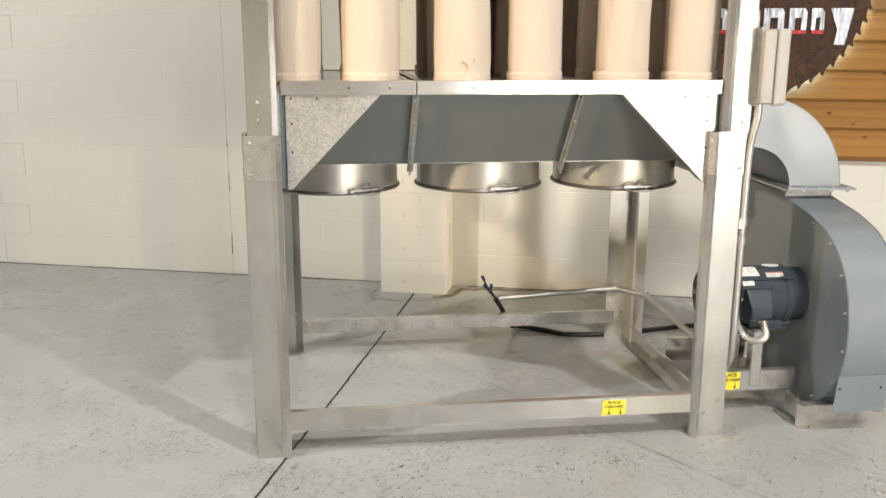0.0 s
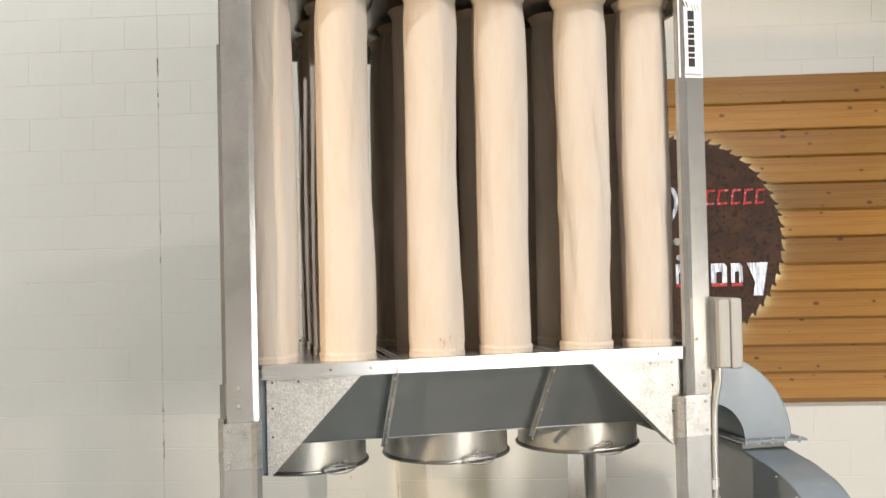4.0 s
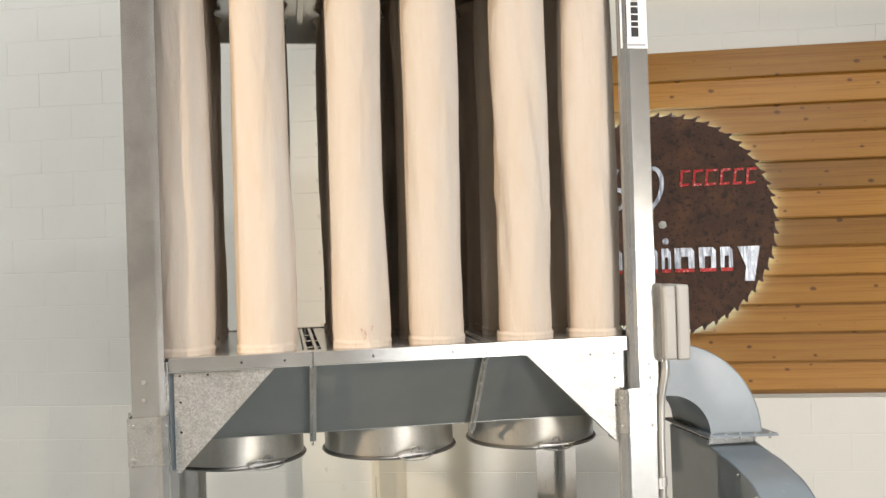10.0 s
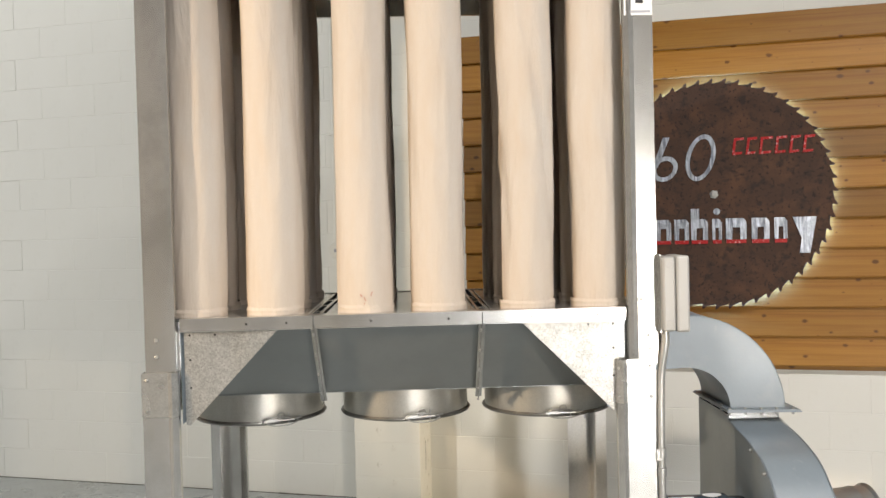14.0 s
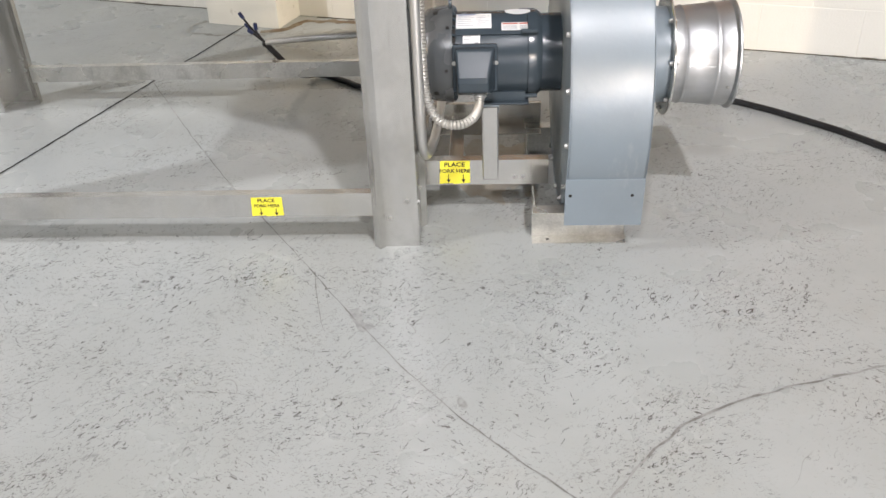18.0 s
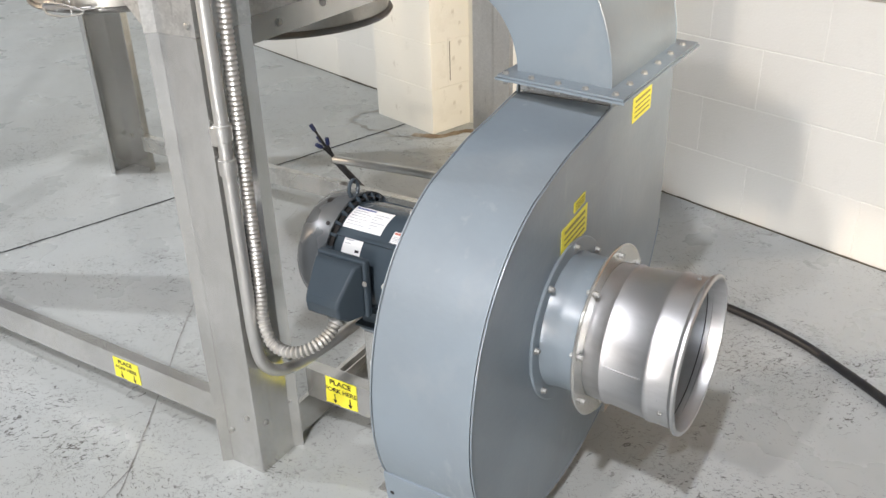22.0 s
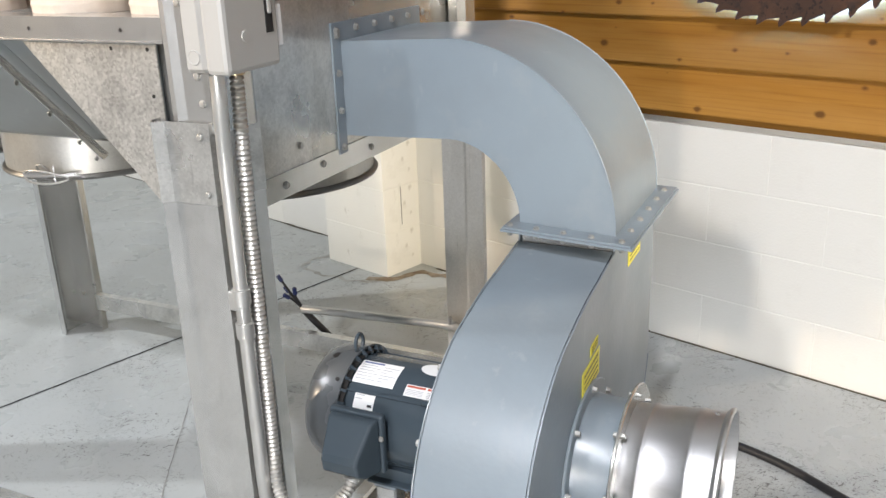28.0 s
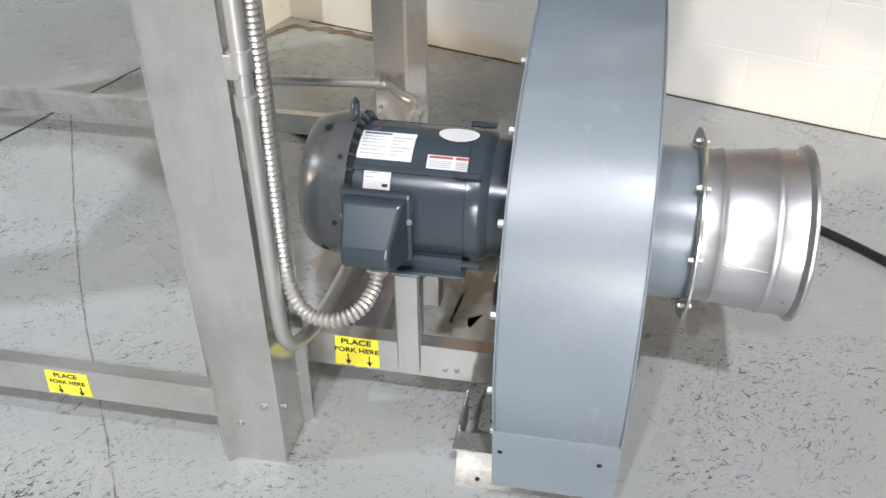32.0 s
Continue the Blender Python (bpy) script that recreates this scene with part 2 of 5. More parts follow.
DIM = material("unseen_dark_wall", (0.30, 0.295, 0.285), 0.7, 0.0, [(2, 0.4, 0.7, (0.25, 0.246, 0.238), 0.6, EVEN)])
CEILING = material("ceiling_paint", (0.34, 0.34, 0.33), 0.8, 0.0, [(2, 0.4, 0.7, (0.28, 0.28, 0.27), 0.6, EVEN)])
GRIME = material("floor_grime", (0.10, 0.085, 0.06), 0.85, 0.0, [(25, 0.4, 0.7, (0.05, 0.045, 0.03), 0.8, EVEN)])
RUST = material("rusted_steel", (0.066, 0.033, 0.020), 0.72, 0.2,
                [(7, 0.46, 0.66, (0.115, 0.052, 0.026), 0.75, EVEN), (20, 0.53, 0.66, (0.030, 0.020, 0.016), 0.85, EVEN), (48, 0.575, 0.64, (0.014, 0.010, 0.009), 0.8, EVEN)], (60, 0.0012))
BRUSHED = material("brushed_silver", (0.55, 0.60, 0.68), 0.38, 0.9, [(40, 0.46, 0.60, (0.16, 0.18, 0.22), 0.9, (1.6, 1, 0.15)), (14, 0.45, 0.6, (0.30, 0.33, 0.38), 0.7, EVEN)], (45, 0.004))
REDPLATE = material("red_letters", (0.42, 0.014, 0.014), 0.35, 0.2, [(60, 0.56, 0.66, (0.75, 0.45, 0.45), 0.8, EVEN)], (60, 0.002))
TAPE = material("blue_tape", (0.02, 0.03, 0.10), 0.4)
BRASS = material("aged_fitting", (0.45, 0.36, 0.22), 0.35, 0.9, [(30, 0.5, 0.7, (0.25, 0.2, 0.13), 0.6, EVEN)])


def floor_material():
    """Worn light grey floor paint: broad cloudy stains, clusters of small ragged chips, thin curved scratches."""
    mat = material("floor_paint", (0.423, 0.446, 0.440), 0.33, 0.0,
                   [(0.9, 0.42, 0.66, (0.385, 0.40, 0.38), 0.8, EVEN), (2.6, 0.45, 0.75, (0.47, 0.487, 0.475), 0.6, EVEN), (5.0, 0.62, 0.76, (0.39, 0.375, 0.33), 0.28, EVEN), (110, 0.60, 0.72, (0.42, 0.41, 0.385), 0.5, EVEN)],
                   (14, 0.0007), rough_var=(3.5, 0.22, 0.40))
    nt = mat.node_tree
    bsdf = nt.nodes["Principled BSDF"]
    tex = nt.nodes.new("ShaderNodeTexCoord")
    col = bsdf.inputs["Base Color"].links[0].from_socket

    def ramp(value, low, high, top=1.0):
        ra = nt.nodes.new("ShaderNodeMapRange")
        ra.inputs["From Min"].default_value, ra.inputs["From Max"].default_value, ra.inputs["To Max"].default_value = low, high, top
        nt.links.new(value, ra.inputs["Value"])
        return ra.outputs[0]

    def cloud(scale, detail, vector, rough=0.5, warp=0.0):
        no = nt.nodes.new("ShaderNodeTexNoise")
        no.inputs["Scale"].default_value, no.inputs["Detail"].default_value, no.inputs["Roughness"].default_value, no.inputs["Distortion"].default_value = scale, detail, rough, warp
        nt.links.new(vector, no.inputs["Vector"])
        return no.outputs["Fac"]

    def times(a, b):
        mu = nt.nodes.new("ShaderNodeMath")
        mu.operation = "MULTIPLY"
        nt.links.new(a, mu.inputs[0])
        nt.links.new(b, mu.inputs[1])
        return mu.outputs[0]

    def lay(fac, colour, under):
        mix = nt.nodes.new("ShaderNodeMix")
        mix.data_type = "RGBA"
        nt.links.new(fac, mix.inputs[0])
        nt.links.new(under, mix.inputs[6])
        mix.inputs[7].default_value = (*colour, 1)
        return mix.outputs[2]

    # chips: (turn, length, width, threshold, size of the clusters, how rare these are, colour)
    for turn, long, wide, cut, group, rare, colour in ((52, 0.024, 0.012, 0.595, 2.4, 0.485, (0.08, 0.073, 0.065)), (20, 0.018, 0.009, 0.595, 3.1, 0.485, (0.065, 0.06, 0.055)), (-35, 0.022, 0.011, 0.608, 1.9, 0.49, (0.11, 0.104, 0.094)),
                                                       (62, 0.052, 0.023, 0.640, 1.3, 0.49, (0.08, 0.075, 0.07)), (10, 0.012, 0.007, 0.630, 0.8, 0.42, (0.18, 0.17, 0.15))):
        mp = nt.nodes.new("ShaderNodeMapping")
        mp.vector_type = "TEXTURE"
        mp.inputs["Location"].default_value = (long * 31, wide * 17, 0.37)
        mp.inputs["Rotation"].default_value = (0, 0, radians(turn))
        mp.inputs["Scale"].default_value = (long, wide, 1)
        nt.links.new(tex.outputs["Object"], mp.inputs["Vector"])
        chip = ramp(cloud(1.0, 4.0, mp.outputs[0], 0.7, 1.1), cut, cut + 0.015, 0.92)
        gate = ramp(cloud(group, 4.0, tex.outputs["Object"], 0.6), rare, rare + 0.12)
        col = lay(times(chip, gate), colour, col)
    # scratches: a narrow band of a slow noise, broken up by a finer one
    fold = nt.nodes.new("ShaderNodeMath")
    fold.operation = "PINGPONG"
    fold.inputs[1].default_value = 0.06
    nt.links.new(cloud(1.1, 3.0, tex.outputs["Object"], 0.5, 0.4), fold.inputs[0])
    line = nt.nodes.new("ShaderNodeMapRange")
    line.inputs["From Max"].default_value, line.inputs["To Min"].default_value, line.inputs["To Max"].default_value = 0.0009, 0.6, 0.0
    nt.links.new(fold.outputs[0], line.inputs["Value"])
    col = lay(times(line.outputs[0], ramp(cloud(6.0, 4.0, tex.outputs["Object"]), 0.54, 0.6)), (0.22, 0.21, 0.19), col)
    nt.links.new(col, bsdf.inputs["Base Color"])
    return mat


def wood_material():
    """Varnished cedar: long grain along local x, darker knots, each board a little different."""
    mat = material("cedar_board", (0.365, 0.186, 0.051), 0.42, 0.0, [(3, 0.4, 0.68, (0.285, 0.133, 0.035), 0.9, (0.35, 6, 9)), (14, 0.5, 0.7, (0.23, 0.100, 0.027), 0.75, (0.12, 6, 9)), (1.2, 0.5, 0.75, (0.45, 0.262, 0.092), 0.7, (0.5, 3, 3))],
                   (40, 0.0006))
    nt = mat.node_tree
    bsdf = nt.nodes["Principled BSDF"]
    old = bsdf.inputs["Base Color"].links[0].from_socket
    tex = nt.nodes.new("ShaderNodeTexCoord")
    info = nt.nodes.new("ShaderNodeObjectInfo")
    sep = nt.nodes.new("ShaderNodeSeparateXYZ")
    nt.links.new(tex.outputs["Object"], sep.inputs[0])
    flat = nt.nodes.new("ShaderNodeCombineXYZ")
    nt.links.new(sep.outputs[0], flat.inputs[0])
    nt.links.new(sep.outputs[2], flat.inputs[1])
    off = nt.nodes.new("ShaderNodeVectorMath")
    off.operation = "MULTIPLY_ADD"
    off.inputs[1].default_value = (0.72, 1.1, 1.0)
    add = nt.nodes.new("ShaderNodeCombineXYZ")
    m17 = nt.nodes.new("ShaderNodeMath")
    m17.operation = "MULTIPLY"
    m17.inputs[1].default_value = 17.0
    nt.links.new(info.outputs["Random"], m17.inputs[0])
    nt.links.new(m17.outputs[0], add.inputs[0])
    nt.links.new(m17.outputs[0], add.inputs[1])
    nt.links.new(flat.outputs[0], off.inputs[0])
    nt.links.new(add.outputs[0], off.inputs[2])
    vo = nt.nodes.new("ShaderNodeTexVoronoi")
    vo.voronoi_dimensions = "2D"
    vo.inputs["Scale"].default_value = 7.2
    vo.inputs["Randomness"].default_value = 1.0
    nt.links.new(off.outputs[0], vo.inputs["Vector"])
    ra = nt.nodes.new("ShaderNodeMapRange")
    ra.inputs["From Min"].default_value, ra.inputs["From Max"].default_value = 0.030, 0.085
    ra.inputs["To Min"].default_value, ra.inputs["To Max"].default_value = 0.85, 0.0
    # knots of different size; most cells have none
    one = nt.nodes.new("ShaderNodeSeparateColor")
    nt.links.new(vo.outputs["Color"], one.inputs[0])
    size = nt.nodes.new("ShaderNodeMapRange")
    size.inputs["From Min"].default_value, size.inputs["From Max"].default_value = 0.2, 1.0
    size.inputs["To Min"].default_value, size.inputs["To Max"].default_value = 0.020, -0.065
    nt.links.new(one.outputs[0], size.inputs["Value"])
    rag = nt.nodes.new("ShaderNodeTexNoise")
    rag.inputs["Scale"].default_value, rag.inputs["Detail"].default_value = 60.0, 3.0
    nt.links.new(flat.outputs[0], rag.inputs["Vector"])
    uneven = nt.nodes.new("ShaderNodeMath")
    uneven.operation = "MULTIPLY_ADD"
    uneven.inputs[1].default_value = 0.06
    nt.links.new(rag.outputs["Fac"], uneven.inputs[0])
    nt.links.new(size.outputs[0], uneven.inputs[2])
    far = nt.nodes.new("ShaderNodeMath")
    nt.links.new(vo.outputs["Distance"], far.inputs[0])
    nt.links.new(uneven.outputs[0], far.inputs[1])
    nt.links.new(far.outputs[0], ra.inputs["Value"])
    mix = nt.nodes.new("ShaderNodeMix")
    mix.data_type = "RGBA"
    nt.links.new(ra.outputs[0], mix.inputs[0])
    nt.links.new(old, mix.inputs[6])
    mix.inputs[7].default_value = (0.095, 0.040, 0.014, 1)
    hue = nt.nodes.new("ShaderNodeHueSaturation")
    va = nt.nodes.new("ShaderNodeMapRange")
    va.inputs["To Min"].default_value, va.inputs["To Max"].default_value = 0.66, 1.22
    nt.links.new(info.outputs["Random"], va.inputs["Value"])
    hue.inputs["Saturation"].default_value = 1.08
    nt.links.new(va.outputs[0], hue.inputs["Value"])
    nt.links.new(mix.outputs[2], hue.inputs["Color"])
    nt.links.new(hue.outputs[0], bsdf.inputs["Base Color"])
    bsdf.inputs["Specular IOR Level"].default_value = 0.3
    return mat


FLOOR = floor_material()
WOOD = wood_material()
LED = bpy.data.materials.new("led_strip")
LED.use_nodes = True
LED.node_tree.nodes["Principled BSDF"].inputs["Emission Color"].default_value = (0.11, 0.27, 1.0, 1)
LED.node_tree.nodes["Principled BSDF"].inputs["Emission Strength"].default_value = 130.0


# ---- mesh building ----
class Shape:
    """Collects vertices and faces of one mesh."""

    def __init__(self):
        self.v, self.f, self.smooth = [], [], set()

    def add(self, verts, faces, smooth=False):
        n = len(self.v)
        self.v += [tuple(p) for p in verts]
        if smooth:
            self.smooth.update(range(len(self.f), len(self.f) + len(faces)))
        self.f += [tuple(i + n for i in face) for face in faces]
        return self

    def box(self, x0, x1, y0, y1, z0, z1, c=0.0):
        if c <= 0:
            v = [(x, y, z) for x in (x0, x1) for y in (y0, y1) for z in (z0, z1)]
            return self.add(v, [(0, 1, 3, 2), (4, 6, 7, 5), (0, 4, 5, 1), (2, 3, 7, 6), (0, 2, 6, 4), (1, 5, 7, 3)])
        bm = bmesh.new()
        bmesh.ops.create_cube(bm, size=1.0, matrix=Matrix.Translation(((x0 + x1) / 2, (y0 + y1) / 2, (z0 + z1) / 2)) @ Matrix.Diagonal((x1 - x0, y1 - y0, z1 - z0, 1)))
        bmesh.ops.bevel(bm, geom=bm.edges[:], offset=c, segments=2 if c > 0.008 else 1, affect="EDGES", profile=0.5)
        bm.verts.index_update()
        self.add([v.co for v in bm.verts], [[v.index for v in f.verts] for f in bm.faces])
        bm.free()
        return self

    def prism(self, outline, axis, a, b, smooth=False):
        """A flat outline, extruded along an axis: the outline's pair fills the other two axes in order."""
        order = {"x": lambda p, h: (h, p[0], p[1]), "y": lambda p, h: (p[0], h, p[1]), "z": lambda p, h: (p[0], p[1], h)}[axis]
        n = len(outline)
        v = [order(p, a) for p in outline] + [order(p, b) for p in outline]
        self.add(v, [tuple(range(n))[::-1], tuple(range(n, 2 * n))])
        return self.add(v, [(i, (i + 1) % n, n + (i + 1) % n, n + i) for i in range(n)], smooth)

    def lathe(self, profile, base, axis, n=32, smooth=True):
        """profile: (radius, height) pairs along the axis direction from base."""
        base, axis = Vector(base), Vector(axis).normalized()
        u = axis.orthogonal().normalized()
        w = axis.cross(u)
        v = [base + axis * hgt + (u * math.cos(2 * math.pi * k / n) + w * math.sin(2 * math.pi * k / n)) * r for r, hgt in profile for k in range(n)]
        f = [(i * n + k, i * n + (k + 1) % n, (i + 1) * n + (k + 1) % n, (i + 1) * n + k) for i in range(len(profile) - 1) for k in range(n)]
        return self.add(v, f, smooth)

    def rod(self, a, b, r, n=12):
        a, b = Vector(a), Vector(b)
        h = (b - a).length
        return self.lathe([(0.0001, 0), (r * 0.8, 0), (r, r * 0.2), (r, h - r * 0.2), (r * 0.8, h), (0.0001, h)], a, b - a, n, n > 8)

    def bolt(self, place, way, r=0.008, h=0.006):
        return self.lathe([(r * 1.35, 0), (r * 1.35, h * 0.25), (r, h * 0.25), (r, h * 0.9), (r * 0.75, h), (0.0001, h)], place, way, 6, False)

    def tube(self, points, r, n=12, ribs=0.0):
        pts = [Vector(p) for p in points]
        rings, side = [], None
        for i, p in enumerate(pts):
            way = (pts[min(i + 1, len(pts) - 1)] - pts[max(i - 1, 0)]).normalized()
            side = way.orthogonal().normalized() if side is None else (side - way * side.dot(way)).normalized()
            up = way.cross(side)
            rr = r + ribs * (0.5 - 0.5 * math.cos(math.pi * i / 2))
            rings.append([p + (side * math.cos(2 * math.pi * k / n) + up * math.sin(2 * math.pi * k / n)) * rr for k in range(n)])
        f = [(i * n + k, i * n + (k + 1) % n, (i + 1) * n + (k + 1) % n, (i + 1) * n + k) for i in range(len(pts) - 1) for k in range(n)]
        f += [tuple(range(n))[::-1], tuple(range((len(pts) - 1) * n, len(pts) * n))]
        return self.add([q for ring in rings for q in ring], f, True)

    def slab(self, corners, thick):
        """A flat sheet with the given corners and a thickness vector."""
        t = Vector(thick)
        n = len(corners)
        v = [Vector(p) for p in corners] + [Vector(p) + t for p in corners]
        return self.add(v, [tuple(range(n))[::-1], tuple(range(n, 2 * n))] + [(i, (i + 1) % n, n + (i + 1) % n, n + i) for i in range(n)])

    def mesh(self, name, mat):
        me = bpy.data.meshes.new(name)
        me.from_pydata(self.v, [], self.f)
        bm = bmesh.new()
        bm.from_mesh(me)
        bmesh.ops.recalc_face_normals(bm, faces=bm.faces[:])
        bm.to_mesh(me)
        bm.free()
        if self.smooth:
            me.polygons.foreach_set("use_smooth", [i in self.smooth for i in range(len(self.f))])
            me.set_sharp_from_angle(angle=radians(34))
        me.materials.append(mat)
        return me


def curve_points(points, steps=8):
    """A smooth line through the given points (Catmull-Rom)."""
    pts = [Vector(p) for p in points]
    pts = [2 * pts[0] - pts[1]] + pts + [2 * pts[-1] - pts[-2]]
    out = []
    for a, b, c, d in zip(pts, pts[1:], pts[2:], pts[3:]):
        for k in range(steps):
            t = k / steps
            out.append(0.5 * (2 * b + (c - a) * t + (2 * a - 5 * b + 4 * c - d) * t * t + (3 * b - a - 3 * c + d) * t ** 3))
    return out + [pts[-2]]


def even(points, gap):
    """The same line with points at even distances."""
    out, left = [points[0]], gap
    for a, b in zip(points, points[1:]):
        length = (b - a).length
        while length >= left and length > 1e-9:
            a = a + (b - a) * (left / length)
            out.append(a.copy())
            length, left = (b - a).length, gap
        left -= length
    return out


def thing(name, label, category, group="", m=None):
    ob = new(name)
    ob.empty_display_size = 0.1
    if m is not None:
        ob.matrix_basis = m
    return tagged(ob, label, category, group)


def part(name, shape, mat, parent, label="", m=None):
    ob = new(name, shape if isinstance(shape, bpy.types.Mesh) else shape.mesh(name, mat))
    ob.parent = parent
    if m is not None:
        ob.matrix_basis = m
    return tagged(ob, label)


def solo(name, shape, mat, label="", category="", kind="", group="", m=None):
    ob = new(name, shape.mesh(name, mat))
    if m is not None:
        ob.matrix_basis = m
    return tagged(ob, label, category, group, kind)


def lettering(name, text, size, mat, parent, m, wide=1.0):
    data = bpy.data.curves.new(name, "FONT")
    data.body, data.size, data.align_x, data.align_y = text, size, "CENTER", "CENTER"
    data.offset = size * 0.02
    data.extrude = 0.0003
    ob = new(name, data)
    me = bpy.data.meshes.new_from_object(ob)
    bpy.data.objects.remove(ob)
    bpy.data.curves.remove(data)
    me.materials.clear()
    me.materials.append(mat)
    ob = new(name, me)
    ob.parent = parent
    ob.matrix_basis = m @ Matrix.Diagonal((wide, 1, 1, 1))
    return ob


# ---- the setting: floor, walls, ceiling ----
WALL = pose(0, 2.665, 0, 0, 0, -17.12)  # local x runs along the block wall, local -y points into the room
COURSE, LENGTH = 0.2103, 0.4206

floor = solo("floor", Shape().add([(-9, -11, 0), (8, -11, 0), (8, 7, 0), (-9, 7, 0)], [(0, 1, 2, 3)]), FLOOR,
             "worn light grey painted concrete floor with cracks and scuffs", "floor", "structure")


def strip(points, width, z=0.0015, rough=0.3):
    """A narrow ribbon on the floor with an uneven edge."""
    pts = even(curve_points(points, 10), 0.012)
    left, right = [], []
    for i, p in enumerate(pts):
        way = (pts[min(i + 1, len(pts) - 1)] - pts[max(i - 1, 0)]).normalized()
        side = Vector((-way.y, way.x, 0))
        w = width * (1 + rough * noise.noise(p * 30)) / 2
        wob = side * width * rough * 1.5 * noise.noise(p * 14 + Vector((3, 7, 1)))
        left.append((*(p + side * w + wob).to_2d(), z))
        right.append((*(p - side * w + wob).to_2d(), z))
    n = len(pts)
    return Shape().add(left + right, [(i, i + 1, n + i + 1, n + i) for i in range(n - 1)])


part("control_joint", strip([(1.06, 3.1, 0), (0.74, 2.03, 0), (0.246, 0.438, 0), (0.0, -0.34, 0), (-0.62, -2.4, 0), (-1.6, -5.6, 0)], 0.009, rough=0.35), DARK, floor, "dark sawn joint in the concrete")
CRACK = material("crack_line", (0.19, 0.185, 0.17), 0.7, 0.0, [(20, 0.38, 0.58, (0.40, 0.405, 0.39), 0.7, EVEN)])
part("crack", strip([(0.545, 1.427, 0), (0.85, 0.9, 0), (1.161, 0.393, 0), (1.36, 0.107, 0), (1.714, -0.425, 0), (1.964, -0.751, 0), (2.254, -1.042, 0), (2.45, -1.25, 0), (3.0, -1.8, 0)], 0.0034, rough=0.9), CRACK, floor)
part("crack", strip([(2.1, -1.25, 0), (2.254, -1.042, 0), (2.4, -0.86, 0), (2.567, -0.726, 0), (2.963, -0.585, 0), (3.6, -0.42, 0)], 0.006, rough=0.9), CRACK, floor)
part("crack", strip([(1.53, -0.14, 0), (1.565, -0.3, 0), (1.6, -0.42, 0)], 0.0025, rough=0.9), CRACK, floor)

# single scuffs and a pale repair patch beside the crack
SCUFF = material("scuff_mark", (0.13, 0.125, 0.115), 0.7, 0.0, [(70, 0.42, 0.55, (0.42, 0.435, 0.42), 0.95, EVEN)])
PATCH = material("repair_patch", (0.30, 0.305, 0.295), 0.6, 0.0, [(40, 0.42, 0.62, (0.42, 0.43, 0.42), 0.9, EVEN)])
for line, width in (([(1.262, -0.62, 0), (1.276, -0.57, 0), (1.287, -0.52, 0)], 0.006), ([(1.285, -0.49, 0), (1.30, -0.455, 0), (1.335, -0.43, 0)], 0.005), ([(1.835, -0.405, 0), (1.850, -0.385, 0), (1.865, -0.36, 0)], 0.007),
                    ([(1.306, -0.669, 0), (1.40, -0.672, 0), (1.50, -0.690, 0)], 0.003), ([(1.53, -0.50, 0), (1.60, -0.515, 0), (1.66, -0.505, 0)], 0.003)):
    part("scuff", strip(line, width, 0.0012, 0.8), SCUFF, floor)
part("repair_patch", strip([(1.672, -0.325, 0), (1.690, -0.36, 0), (1.706, -0.395, 0), (1.724, -0.42, 0)], 0.030, 0.0010, 0.7), PATCH, floor, "small grey repair patch by the crack")


# a rust stain by the rear leg, then two brown patches under the motor
BROWNPATCH = material("brown_patch", (0.34, 0.30, 0.235), 0.55, 0.0, [(9, 0.40, 0.62, (0.41, 0.41, 0.38), 0.95, EVEN)])
for line, width in (([(1.66, 1.00, 0), (1.70, 0.86, 0), (1.72, 0.70, 0), (1.75, 0.60, 0)], 0.10), ([(1.95, 0.36, 0), (2.08, 0.42, 0), (2.20, 0.40, 0)], 0.16), ([(1.96, 0.62, 0), (2.08, 0.66, 0), (2.19, 0.62, 0)], 0.18)):
    part("brown_patch", strip(line, width, 0.0009, 0.55), BROWNPATCH, floor, "brown patch on the floor paint")


wall = solo("wall_back", Shape().box(-7, 7, 0.016, 0.25, 0, 6.2), BLOCKPAINT, "painted concrete block wall, off-white", "wall", "structure", m=WALL)
grime = Shape()
for k in range(150):
    s = -4.5 + k * 0.06
    if 0.60 < s < 1.15:
        continue
    w = 0.004 + 0.012 * max(0, noise.noise(Vector((s * 3, 0, 0))) + 0.2)
    grime.box(s, s + 0.062, -w, 0.006, 0, 0.002 + 0.006 * abs(noise.noise(Vector((s * 9, 1, 0)))))
part("grime_line", grime, GRIME, wall, "dirty seam along the foot of the wall")
# unseen walls close the room; darker left and front darken the steel's reflections
solo("wall_left", Shape().box(-9.2, -9.0, -11, 7, 0, 6.2), DIM, "unseen plain wall closing the room", "wall", "structure")
solo("wall_right", Shape().box(8.0, 8.2, -11, 7, 0, 6.2), PLAIN, "unseen plain wall closing the room", "wall", "structure")
solo("wall_front", Shape().box(-9, 8, -11.2, -11.0, 0, 6.2), DIM, "unseen plain wall closing the room", "wall", "structure")
solo("ceiling", Shape().box(-9.2, 8.2, -11.2, 7, 6.2, 6.3), CEILING, "unseen plain grey ceiling", "ceiling", "structure")

# ---- the dust collector ----
collector = thing("dust_collector", "galvanised steel dust collector with rows of cream cloth filter bags", "dust collector")
T = 0.003  # sheet thickness


